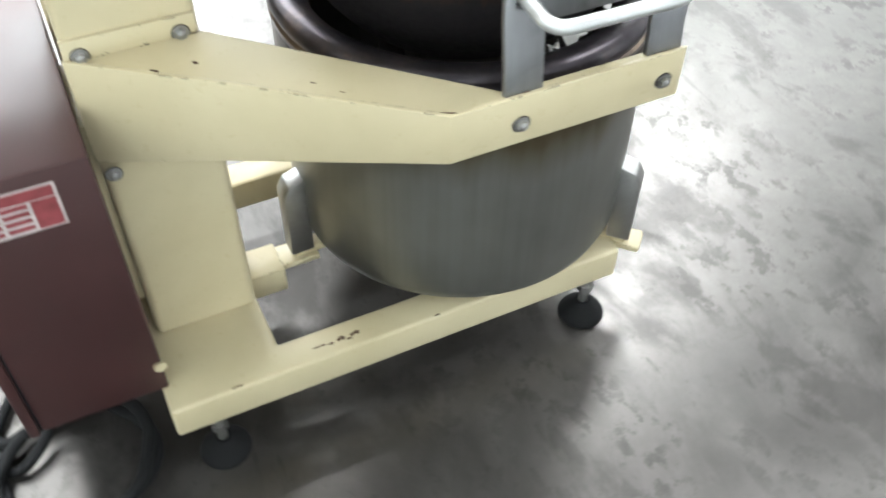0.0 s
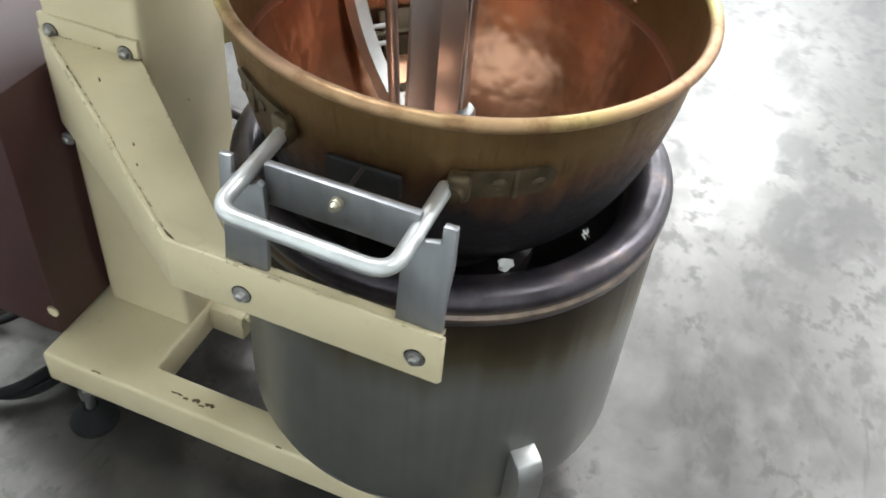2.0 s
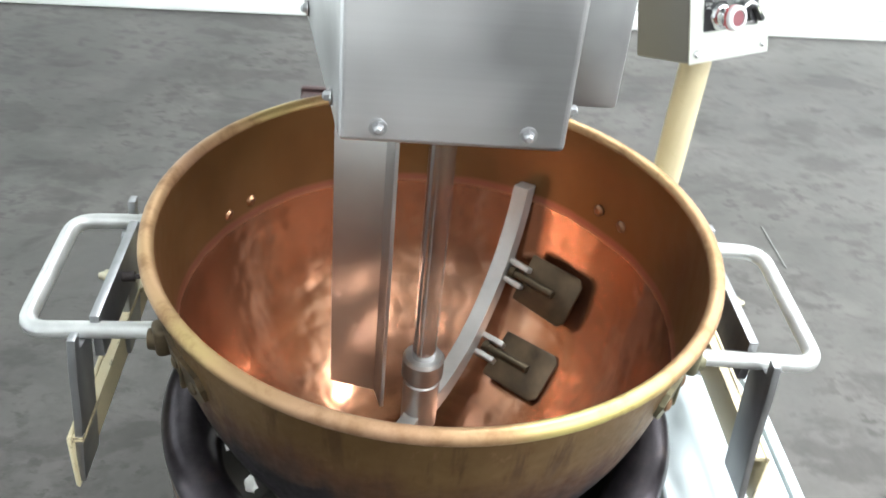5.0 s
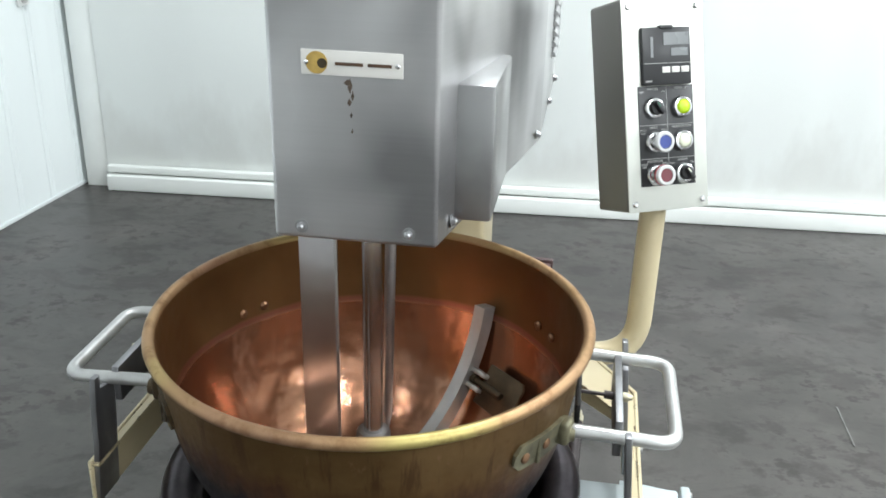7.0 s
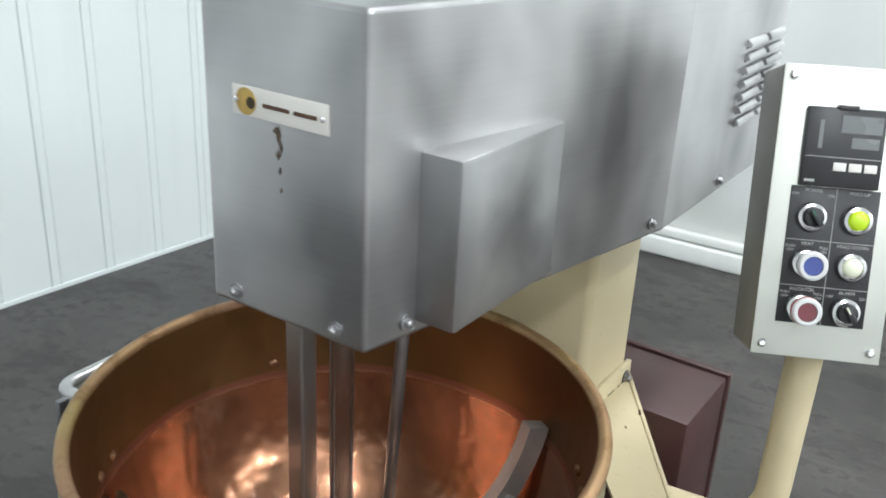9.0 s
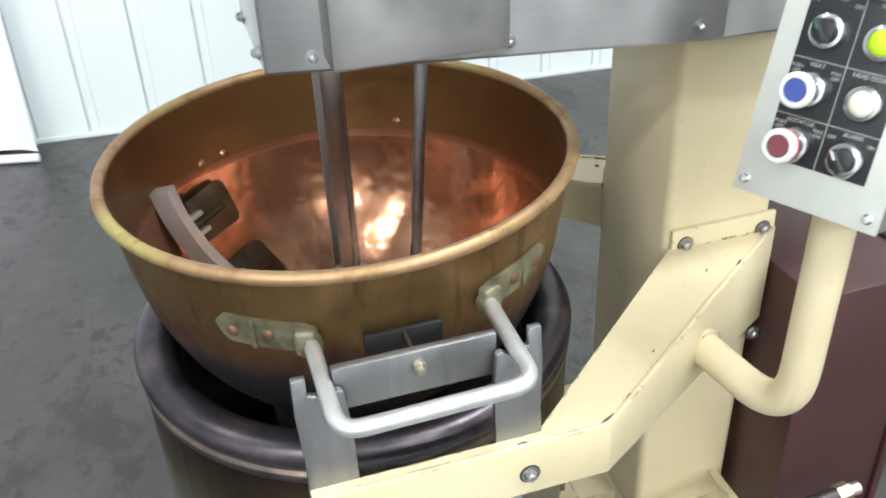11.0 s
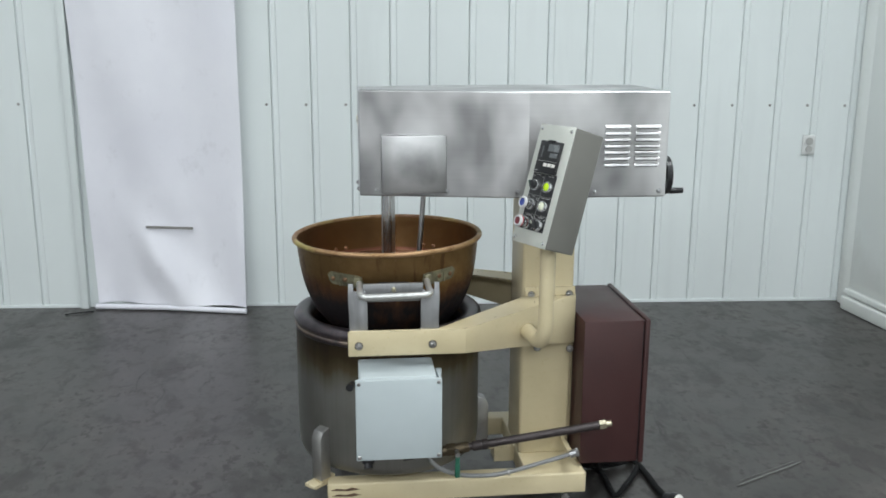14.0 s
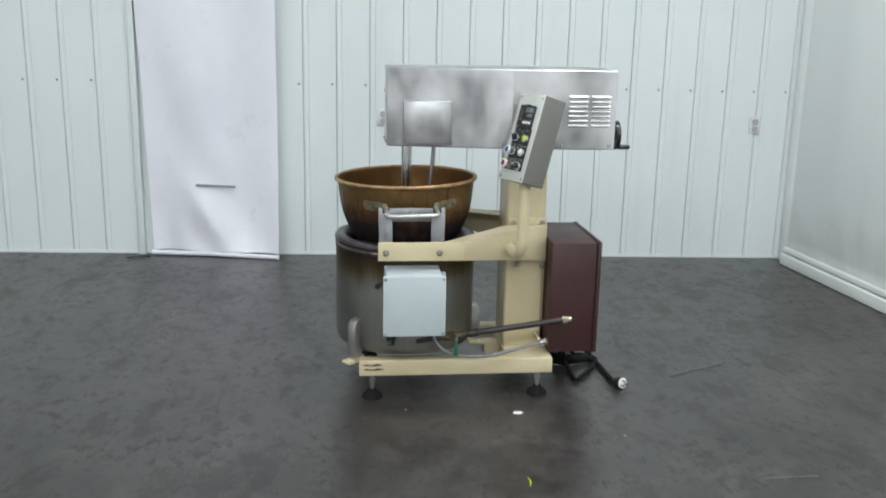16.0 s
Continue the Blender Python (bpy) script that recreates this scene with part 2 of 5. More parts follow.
def copper_inside():
    m, nt, b = nodes_of("copper_inside")
    clouds = noise_of(nt, 5.0, 4.0, rough=0.55, distortion=0.3)
    geo, sep = nt.nodes.new("ShaderNodeNewGeometry"), nt.nodes.new("ShaderNodeSeparateXYZ")
    nt.links.new(geo.outputs["Position"], sep.inputs[0])
    far = maths(nt, "SQRT", maths(nt, "ADD", maths(nt, "MULTIPLY", sep.outputs["X"], sep.outputs["X"]), maths(nt, "MULTIPLY", sep.outputs["Y"], sep.outputs["Y"])))
    way = nt.nodes.new("ShaderNodeCombineXYZ")
    nt.links.new(far, way.inputs["X"])
    nt.links.new(maths(nt, "MULTIPLY", noise_of(nt, 2.5, 0.0), 0.03), way.inputs["Y"])
    rings = node(nt, "ShaderNodeTexNoise", Scale=38.0, Detail=2.0, Roughness=0.5)
    nt.links.new(way.outputs[0], rings.inputs["Vector"])
    rings = rings.outputs["Fac"]
    low = ramp(nt, clouds, [(0.25, (0.35, 0.168, 0.098)), (0.5, (0.46, 0.232, 0.140)), (0.75, (0.58, 0.315, 0.200))])
    low = mix(nt, 0.65, low, ramp(nt, rings, [(0.3, 0.3), (0.7, 0.7)]), "OVERLAY")
    high = ramp(nt, clouds, [(0.25, (0.140, 0.070, 0.027)), (0.7, (0.215, 0.115, 0.045))])
    wav = maths(nt, "MULTIPLY", maths(nt, "SUBTRACT", clouds, 0.5), 0.5)
    up = maths(nt, "ADD", height_of(nt, 0.806, 0.844), wav, True)
    base = mix(nt, ramp(nt, up, [(0.35, 0.0), (0.7, 1.0)]), low, high)
    line = ramp(nt, up, [(0.34, 0.0), (0.47, 0.6), (0.54, 0.6), (0.70, 0.0)])
    base = mix(nt, line, base, (0.30, 0.105, 0.085))
    grime = noise_of(nt, 8.0, 2.0, (1, 1, 0.6), rough=0.5, distortion=0.4)
    base = mix(nt, ramp(nt, grime, [(0.50, 0.0), (0.74, 0.4)]), base, (0.20, 0.088, 0.046))
    nt.links.new(base, b.inputs["Base Color"])
    fine = noise_of(nt, 40.0, 1.0)
    nt.links.new(maths(nt, "ADD", ramp(nt, mix(nt, 0.7, fine, rings), [(0.3, 0.21), (0.75, 0.262)]), maths(nt, "MULTIPLY", ramp(nt, up, [(0.28, 0.0), (0.5, 1.0)]), 0.16)), b.inputs["Roughness"])
    nt.links.new(ramp(nt, up, [(0.2, 0.93), (0.7, 0.82)]), b.inputs["Metallic"])
    cells = node(nt, "ShaderNodeTexVoronoi", Scale=40.0)
    cells.feature = "SMOOTH_F1"
    cells.inputs["Smoothness"].default_value = 0.35
    nt.links.new(place_of(nt, (1, 1, 1)), cells.inputs["Vector"])
    dents = mix(nt, 0.45, noise_of(nt, 11.0, 0.0), cells.outputs["Distance"])
    bump(nt, b, mix(nt, 0.30, dents, rings), 0.5, 0.0045)
    lacquer = maths(nt, "SUBTRACT", 0.5, maths(nt, "MULTIPLY", ramp(nt, up, [(0.15, 0.0), (0.4, 1.0)]), 0.48))
    nt.links.new(lacquer, b.inputs["Coat Weight"])
    b.inputs["Coat Roughness"].default_value, b.inputs["Coat IOR"].default_value = 0.12, 1.6
    b.inputs["Coat Tint"].default_value = (1.0, 0.86, 0.74, 1)
    planish = node(nt, "ShaderNodeBump", Strength=0.8, Distance=0.005)
    nt.links.new(mix(nt, 0.3, dents, rings), planish.inputs["Height"])
    nt.links.new(planish.outputs["Normal"], b.inputs["Coat Normal"])
    return m


def copper_outside():
    m, nt, b = nodes_of("tarnished_copper_outside")
    clouds = noise_of(nt, 6.0, 5.0, rough=0.6, distortion=0.6)
    drips = noise_of(nt, 34.0, 4.0, (1, 1, 0.10), rough=0.65)
    spots = noise_of(nt, 45.0, 4.0, (1, 1, 0.5), rough=0.7)
    fine = noise_of(nt, 90.0, 3.0)
    gold = ramp(nt, clouds, [(0.25, (0.115, 0.062, 0.023)), (0.5, (0.178, 0.105, 0.042)), (0.8, (0.25, 0.158, 0.070))])
    gold = mix(nt, ramp(nt, drips, [(0.54, 0.0), (0.63, 0.6)]), gold, (0.065, 0.026, 0.012))
    gold = mix(nt, ramp(nt, spots, [(0.58, 0.0), (0.70, 0.55)]), gold, (0.13, 0.06, 0.022))
    gold = mix(nt, ramp(nt, spots, [(0.26, 0.4), (0.38, 0.0)]), gold, (0.40, 0.22, 0.14))
    geo, sep = nt.nodes.new("ShaderNodeNewGeometry"), nt.nodes.new("ShaderNodeSeparateXYZ")
    nt.links.new(geo.outputs["Position"], sep.inputs[0])
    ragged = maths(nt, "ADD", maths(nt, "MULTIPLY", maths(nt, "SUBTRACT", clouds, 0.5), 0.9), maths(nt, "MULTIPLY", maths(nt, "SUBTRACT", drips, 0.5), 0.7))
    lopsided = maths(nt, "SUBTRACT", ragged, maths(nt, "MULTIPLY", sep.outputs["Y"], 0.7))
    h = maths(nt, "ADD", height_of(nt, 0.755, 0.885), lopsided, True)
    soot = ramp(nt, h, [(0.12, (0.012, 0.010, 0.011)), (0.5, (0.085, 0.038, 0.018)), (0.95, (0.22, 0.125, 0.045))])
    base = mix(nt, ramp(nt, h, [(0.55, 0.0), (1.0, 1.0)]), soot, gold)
    nt.links.new(base, b.inputs["Base Color"])
    nt.links.new(maths(nt, "ADD", ramp(nt, fine, [(0.3, 0.36), (0.75, 0.52)]), ramp(nt, h, [(0.2, 0.14), (0.7, 0.0)])), b.inputs["Roughness"])
    nt.links.new(ramp(nt, h, [(0.1, 0.15), (0.7, 0.85)]), b.inputs["Metallic"])
    nt.links.new(ramp(nt, h, [(0.15, 0.22), (0.7, 0.5)]), b.inputs["Specular IOR Level"])
    bump(nt, b, fine, 0.10, 0.0008)
    return m


def worn_rim():
    m, nt, b = nodes_of("worn_copper_rim")
    hue, wear, fine = noise_of(nt, 3.0, 2.0), noise_of(nt, 18.0, 5.0, rough=0.65), noise_of(nt, 120.0, 2.0)
    base = ramp(nt, hue, [(0.35, (0.37, 0.215, 0.132)), (0.52, (0.37, 0.235, 0.115)), (0.66, (0.46, 0.38, 0.14))])
    base = mix(nt, ramp(nt, wear, [(0.50, 0.0), (0.66, 0.7)]), base, (0.17, 0.085, 0.035))
    nt.links.new(base, b.inputs["Base Color"])
    nt.links.new(ramp(nt, wear, [(0.3, 0.40), (0.7, 0.58)]), b.inputs["Roughness"])
    b.inputs["Metallic"].default_value = 0.7
    bump(nt, b, fine, 0.08, 0.0006)
    return m


def jacket_steel():
    """Brushed steel shell: straw and brown heat tint that runs down from the burner ring."""
    m, nt, b = nodes_of("heat_stained_steel")
    grain = noise_of(nt, 70.0, 1.0, (1, 1, 0.03))
    runs = noise_of(nt, 16.0, 3.0, (1, 1, 0.12), rough=0.55)
    clouds = noise_of(nt, 4.0, 3.0, rough=0.5)
    base = ramp(nt, clouds, [(0.3, (0.205, 0.200, 0.182)), (0.7, (0.31, 0.302, 0.278))])
    base = mix(nt, 0.15, base, ramp(nt, grain, [(0.3, 0.13), (0.7, 0.33)]))
    h = maths(nt, "ADD", height_of(nt, 0.455, 0.655), maths(nt, "MULTIPLY", maths(nt, "SUBTRACT", runs, 0.5), 0.55), True)
    tint = ramp(nt, h, [(0.10, (0.22, 0.21, 0.18)), (0.42, (0.155, 0.130, 0.080)), (0.68, (0.075, 0.054, 0.030)), (1.0, (0.032, 0.023, 0.018))])
    base = mix(nt, ramp(nt, h, [(0.12, 0.0), (0.5, 1.0)]), base, tint)
    nt.links.new(base, b.inputs["Base Color"])
    nt.links.new(ramp(nt, grain, [(0.3, 0.35), (0.7, 0.43)]), b.inputs["Roughness"])
    b.inputs["Metallic"].default_value = 0.90
    bump(nt, b, grain, 0.03, 0.0003)
    return m


def burnt_steel():
    m, nt, b = nodes_of("burnt_steel")
    clouds = noise_of(nt, 14.0, 6.0, rough=0.65)
    base = ramp(nt, clouds, [(0.3, (0.032, 0.027, 0.032)), (0.55, (0.075, 0.064, 0.072)), (0.8, (0.17, 0.125, 0.105))])
    bead = ramp(nt, height_of(nt, 0.640, 0.672), [(0.05, 0.0), (0.30, 0.9), (0.55, 0.7), (0.85, 0.0)])
    rub = ramp(nt, noise_of(nt, 9.0, 5.0, (1, 1, 0.4), rough=0.7), [(0.36, 0.1), (0.60, 1.0)])
    base = mix(nt, maths(nt, "MULTIPLY", bead, rub), base, (0.27, 0.195, 0.14))
    nt.links.new(base, b.inputs["Base Color"])
    nt.links.new(ramp(nt, clouds, [(0.3, 0.285), (0.75, 0.37)]), b.inputs["Roughness"])
    b.inputs["Metallic"].default_value = 0.75
    bump(nt, b, noise_of(nt, 60.0, 3.0), 0.1, 0.001)
    return m


def vinyl():
    m, nt, b = nodes_of("white_vinyl")
    clouds, scuff = noise_of(nt, 1.6, 5.0), noise_of(nt, 7.0, 6.0, (1, 1, 0.7), rough=0.75)
    base = ramp(nt, clouds, [(0.3, (0.76, 0.755, 0.82)), (0.7, (0.84, 0.835, 0.89))])
    base = mix(nt, ramp(nt, scuff, [(0.58, 0.0), (0.76, 0.28)]), base, (0.46, 0.44, 0.47))
    nt.links.new(base, b.inputs["Base Color"])
    nt.links.new(ramp(nt, scuff, [(0.3, 0.35), (0.7, 0.5)]), b.inputs["Roughness"])
    bump(nt, b, noise_of(nt, 2.5, 3.0), 0.25, 0.02)
    return m


CREAM, CONCRETE = cream_paint(), concrete()
STEEL = steel("brushed_steel", stretch=(14, 14, 1), cloud=4.0)
HOOD, COVER = hood_steel(), cover_steel()
LOUVRE = steel("pressed_sheet_steel", (0.64, 0.635, 0.64), 0.36, smear=0.04)
STEEL_UP = steel("brushed_steel_upright", stretch=(1, 1, 0.07), rough=0.36, smear=0.06)
STEEL_ARM = plain("scratched_arm_steel", (0.50, 0.49, 0.47), 0.42, 0.65, 0.18, 14.0, 120.0)
BRACKET = steel("dull_bracket_steel", (0.33, 0.33, 0.34), 0.42, (1, 1, 0.07), smear=0.08)
BAR = plain("dull_bar_steel", (0.36, 0.345, 0.335), 0.34, 0.85, 0.14, 6.0, 90.0)
SHAFT = steel("polished_shaft_steel", (0.66, 0.66, 0.68), 0.19, (1, 1, 0.07), smear=0.03)
STEEL_DARK = steel("worn_steel", (0.42, 0.41, 0.40), 0.40, smear=0.09)
CHROME = steel("chrome", (0.80, 0.80, 0.81), 0.16, smear=0.05)
ALLOY = plain("bare_alloy_handle", (0.50, 0.50, 0.49), 0.36, 0.7, 0.14, 25.0)
COPPER_IN, COPPER_OUT = copper_inside(), copper_outside()
RIM = worn_rim()
JACKET, BURNT = jacket_steel(), burnt_steel()
TARNISH = plain("tarnished_brass_plate", (0.165, 0.153, 0.098), 0.5, 0.55, 0.45, 40.0)
SOOTED = plain("sooty_brass_plate", (0.078, 0.055, 0.029), 0.5, 0.6, 0.5, 40.0)
BRIGHT_RIVET = plain("bright_copper_rivet", (0.34, 0.19, 0.11), 0.34, 0.9, 0.1)
SCRAPER = plain("brown_scraper_plate", (0.088, 0.060, 0.034), 0.42, 0.55, 0.5, 22.0)
RIVET = plain("copper_rivet", (0.20, 0.115, 0.065), 0.5, 0.8, 0.2)
GREY_PAINT = plain("pale_grey_enamel", (0.43, 0.48, 0.495), 0.38, 0.0, 0.05, 4.0)
PANEL_PAINT = plain("grey_beige_enamel", (0.150, 0.147, 0.132), 0.38, 0.0, 0.06, 5.0)
FACE_PLATE = plain("pale_face_plate", (0.66, 0.67, 0.62), 0.33, 0.5, 0.05, 6.0)
MAROON = plain("dark_maroon_enamel", (0.044, 0.0150, 0.0145), 0.42, 0.0, 0.18, 5.0)
BLACK = plain("black_plastic", (0.014, 0.014, 0.016), 0.36)
RUBBER = plain("black_rubber", (0.009, 0.009, 0.0095), 0.85)
RUBBER.node_tree.nodes["Principled BSDF"].inputs["Specular IOR Level"].default_value = 0.2
SOOT = plain("sooty_iron", (0.012, 0.0105, 0.0105), 0.6, 0.2, 0.4, 60.0)
IRON = plain("dark_iron_pipe", (0.045, 0.036, 0.036), 0.45, 0.5, 0.3, 30.0)
STUD = plain("dull_brass_screw", (0.46, 0.42, 0.31), 0.34, 0.85, 0.2, 60.0)
BRASS = plain("brass_fitting", (0.085, 0.066, 0.042), 0.42, 0.8, 0.2)
STRIP = plain("clear_grey_strip", (0.17, 0.17, 0.16), 0.3)
CONDUIT = plain("grey_conduit", (0.21, 0.21, 0.21), 0.45)
GREEN = plain("green_lever", (0.01, 0.10, 0.06), 0.45)
YELLOW_LENS = plain("yellow_green_lens", (0.48, 0.70, 0.02), 0.22, vary=0.05)
WHITE_LENS = plain("white_lens", (0.72, 0.74, 0.58), 0.22, vary=0.05)
BLUE_CAP = plain("blue_cap", (0.045, 0.07, 0.28), 0.3)
RED_CAP = plain("dull_red_cap", (0.16, 0.035, 0.045), 0.3)
RED_RING = plain("red_ring", (0.42, 0.02, 0.03), 0.35)
WHITE_RING = plain("white_ring", (0.60, 0.60, 0.60), 0.35, vary=0.04)
PRINT = plain("white_print", (0.36, 0.36, 0.35), 0.5, vary=0.03)
SCREEN = plain("grey_display", (0.16, 0.17, 0.175), 0.25, vary=0.1)
WHITE_LABEL = plain("white_label", (0.72, 0.70, 0.66), 0.4, vary=0.06)
RED_PRINT = plain("faded_red_print", (0.23, 0.045, 0.05), 0.45, vary=0.25, scale=50.0)
FADED_LABEL = plain("faded_label", (0.46, 0.40, 0.39), 0.45, vary=0.2, scale=30.0)
GOLD_PRINT = plain("gold_emblem", (0.45, 0.30, 0.08), 0.4, vary=0.3, scale=60.0)
RUST_RUN = plain("thin_rust_run", (0.12, 0.088, 0.065), 0.6, 0.2, 0.5, 120.0)
RUST = plain("rust_stain", (0.085, 0.048, 0.028), 0.8, vary=0.4, scale=80.0)
WALL_WHITE = wall_paint("white_metal_siding", (0.74, 0.785, 0.785), 0.05)
PANEL_WHITE, KERB_WHITE = panel_wall_paint(), wall_paint("white_kerb_paint", (0.84, 0.86, 0.83), 0.14)
CEILING_WHITE = wall_paint("white_ceiling", (0.72, 0.73, 0.72), 0.08)
VINYL = vinyl()


# ---------------------------------------------------------------- mesh helpers
PLACE = {}


def thing(name, at, label, category, group=""):
    """An Empty at the foot of a thing; its parts hang under it."""
    ob = new(name)
    ob.empty_display_size = 0.05
    ob.location = at
    PLACE[ob] = Vector(at)
    return tagged(ob, label, category, group)


def part(name, bm, material, parent=None, label="", soft=35, kind=""):
    """Links a bmesh, given in world metres, as one mesh under a thing or a part."""
    base = PLACE.get(parent, Vector((0, 0, 0)))
    bmesh.ops.recalc_face_normals(bm, faces=bm.faces)
    bmesh.ops.translate(bm, verts=bm.verts, vec=-base)
    me = bpy.data.meshes.new(name)
    bm.to_mesh(me)
    bm.free()
    me.materials.append(material)
    me.polygons.foreach_set("use_smooth", [True] * len(me.polygons))
    me.set_sharp_from_angle(angle=radians(soft))
    ob = new(name, me)
    ob.parent = parent
    PLACE[ob] = base
    return tagged(ob, label, kind=kind)


def bevelled(bm, width, segments=2, limit=30):
    if width > 0:
        edges = [e for e in bm.edges if len(e.link_faces) == 2 and e.calc_face_angle() > radians(limit)]
        bmesh.ops.bevel(bm, geom=edges, offset=width, segments=segments, profile=0.5, affect="EDGES", clamp_overlap=True)
    return bm


def box(x0, x1, y0, y1, z0, z1, b=0.002, segments=2):
    bm = bmesh.new()
    m = Matrix.LocRotScale(((x0 + x1) / 2, (y0 + y1) / 2, (z0 + z1) / 2), None, (abs(x1 - x0), abs(y1 - y0), abs(z1 - z0)))
    bmesh.ops.create_cube(bm, size=1, matrix=m)
    return bevelled(bm, b, segments)


def turned(m, bm):
    bmesh.ops.transform(bm, matrix=m, verts=bm.verts)
    return bm


def joined(*some):
    out = bmesh.new()
    for bm in some:
        me = bpy.data.meshes.new("scratch")
        bm.to_mesh(me)
        bm.free()
        out.from_mesh(me)
        bpy.data.meshes.remove(me)
    return out


def prism(poly, low, high, b=0.002, axis="z", segments=2):
    """A polygon pushed from low to high along an axis; poly gives the two other coordinates in order."""
    bm = bmesh.new()
    put = {"z": lambda p, v: (p[0], p[1], v), "y": lambda p, v: (p[0], v, p[1]), "x": lambda p, v: (v, p[0], p[1])}[axis]
    a = [bm.verts.new(put(p, low)) for p in poly]
    c = [bm.verts.new(put(p, high)) for p in poly]
    bm.faces.new(a)
    bm.faces.new(c)
    for i in range(len(poly)):
        j = (i + 1) % len(poly)
        bm.faces.new((a[i], a[j], c[j], c[i]))
    bmesh.ops.recalc_face_normals(bm, faces=bm.faces)
    return bevelled(bm, b, segments)


def cyl(p0, p1, r, r2=None, seg=24, b=0.0):
    p0, p1 = Vector(p0), Vector(p1)
    bm = bmesh.new()
    bmesh.ops.create_cone(bm, cap_ends=True, segments=seg, radius1=r, radius2=r if r2 is None else r2, depth=(p1 - p0).length)
    if b:
        edges = [e for e in bm.edges if e.calc_face_angle(0) > radians(60)]
        bmesh.ops.bevel(bm, geom=edges, offset=b, segments=2, profile=0.5, affect="EDGES")
    turn = (p1 - p0).to_track_quat("Z", "Y").to_matrix().to_4x4()
    return turned(Matrix.Translation((p0 + p1) / 2) @ turn, bm)


def lathe(profile, seg=96, center=(0, 0), closed=False):
    """A profile of (radius, height) spun round an upright axis."""
    bm = bmesh.new()
    rings = []
    for r, z in profile:
        if r < 1e-5:
            rings.append([bm.verts.new((center[0], center[1], z))])
        else:
            rings.append([bm.verts.new((center[0] + r * math.cos(a), center[1] + r * math.sin(a), z)) for a in (2 * math.pi * i / seg for i in range(seg))])
    pairs = list(zip(rings, rings[1:])) + ([(rings[-1], rings[0])] if closed else [])
    for lower, upper in pairs:
        for i in range(seg):
            j = (i + 1) % seg
            face = [lower[i % len(lower)], lower[j % len(lower)], upper[j % len(upper)], upper[i % len(upper)]]
            face = list(dict.fromkeys(face))
            if len(face) > 2:
                bm.faces.new(face)
    return bm


def smooth_path(points, steps=8):
    """A soft line through the given points."""
    pts = [Vector(p) for p in points]
    pts = [2 * pts[0] - pts[1]] + pts + [2 * pts[-1] - pts[-2]]
    out = []
    for a, b, c, d in zip(pts, pts[1:], pts[2:], pts[3:]):
        for k in range(steps):
            t = k / steps
            out.append(0.5 * (2 * b + (c - a) * t + (2 * a - 5 * b + 4 * c - d) * t * t + (3 * b - a - 3 * c + d) * t**3))
    return out + [pts[-2]]


def round_corners(points, radius, steps=6):
    """A straight-legged path whose corners are arcs."""
    pts = [Vector(p) for p in points]
    out = [pts[0]]
    for a, b, c in zip(pts, pts[1:], pts[2:]):
        u, v = (a - b).normalized(), (c - b).normalized()
        p, q = b + u * radius, b + v * radius
        for k in range(steps + 1):
            t = k / steps
            out.append((1 - t) ** 2 * p + 2 * t * (1 - t) * b + t * t * q)
    return out + [pts[-1]]


def tube(path, r, seg=14, flat=None):
    """A round bar along a path; flat=(half width, half thickness, up) makes a flat bar of it."""
    bm = bmesh.new()
    path = [Vector(p) for p in path]
    side = None
    rings = []
    for i, p in enumerate(path):
        d = (path[min(i + 1, len(path) - 1)] - path[max(i - 1, 0)]).normalized()
        if flat:
            side = d.cross(Vector(flat[2])).normalized()
            up = side.cross(d)
            ring = [p + side * a * flat[0] + up * c * flat[1] for a, c in ((1, 1), (-1, 1), (-1, -1), (1, -1))]
        else:
            side = (d.orthogonal() if side is None else side - d * side.dot(d)).normalized()
            up = d.cross(side)
            ring = [p + r * (side * math.cos(t) + up * math.sin(t)) for t in (2 * math.pi * k / seg for k in range(seg))]
        rings.append([bm.verts.new(v) for v in ring])
    n = len(rings[0])
    for a, c in zip(rings, rings[1:]):
        for k in range(n):
            bm.faces.new((a[k], a[(k + 1) % n], c[(k + 1) % n], c[k]))
    bm.faces.new(rings[0])
    bm.faces.new(rings[-1])
    return bm


def bolt(at, way, r=0.0085, h=0.008):
    """A washer and a domed hex head."""
    at, way = Vector(at), Vector(way).normalized()
    return joined(cyl(at, at + way * 0.002, r * 1.45, seg=20), cyl(at + way * 0.002, at + way * h, r, r * 0.92, seg=6), cyl(at + way * h, at + way * (h + 0.002), r * 0.75, r * 0.45, seg=14))


def screw(at, way, r=0.005, h=0.004):
    at, way = Vector(at), Vector(way).normalized()
    return joined(cyl(at, at + way * h * 0.5, r, seg=14), cyl(at + way * h * 0.5, at + way * h, r, r * 0.6, seg=14))


def words(text, m, size, parent, material=PRINT):
    """Raised print in the built-in face, centred at the pose m."""
    data = bpy.data.curves.new("lettering", "FONT")
    data.body, data.size, data.align_x, data.align_y, data.extrude = text, size, "CENTER", "CENTER", 0.0003
    data.materials.append(material)
    ob = new("lettering", data)
    ob.parent = parent
    ob.matrix_basis = Matrix.Translation(-PLACE.get(parent, Vector((0, 0, 0)))) @ m
    return ob


# ---------------------------------------------------------------- the room
def wall_y(x):
    """The back wall stands a little askew to the machine."""
    return 2.345 - 0.058 * x


WALL_TURN = -math.degrees(math.atan(0.058))
ROOM_L, ROOM_R, ROOM_F, ROOM_TOP = -5.2, 4.2, -9.5, 4.6

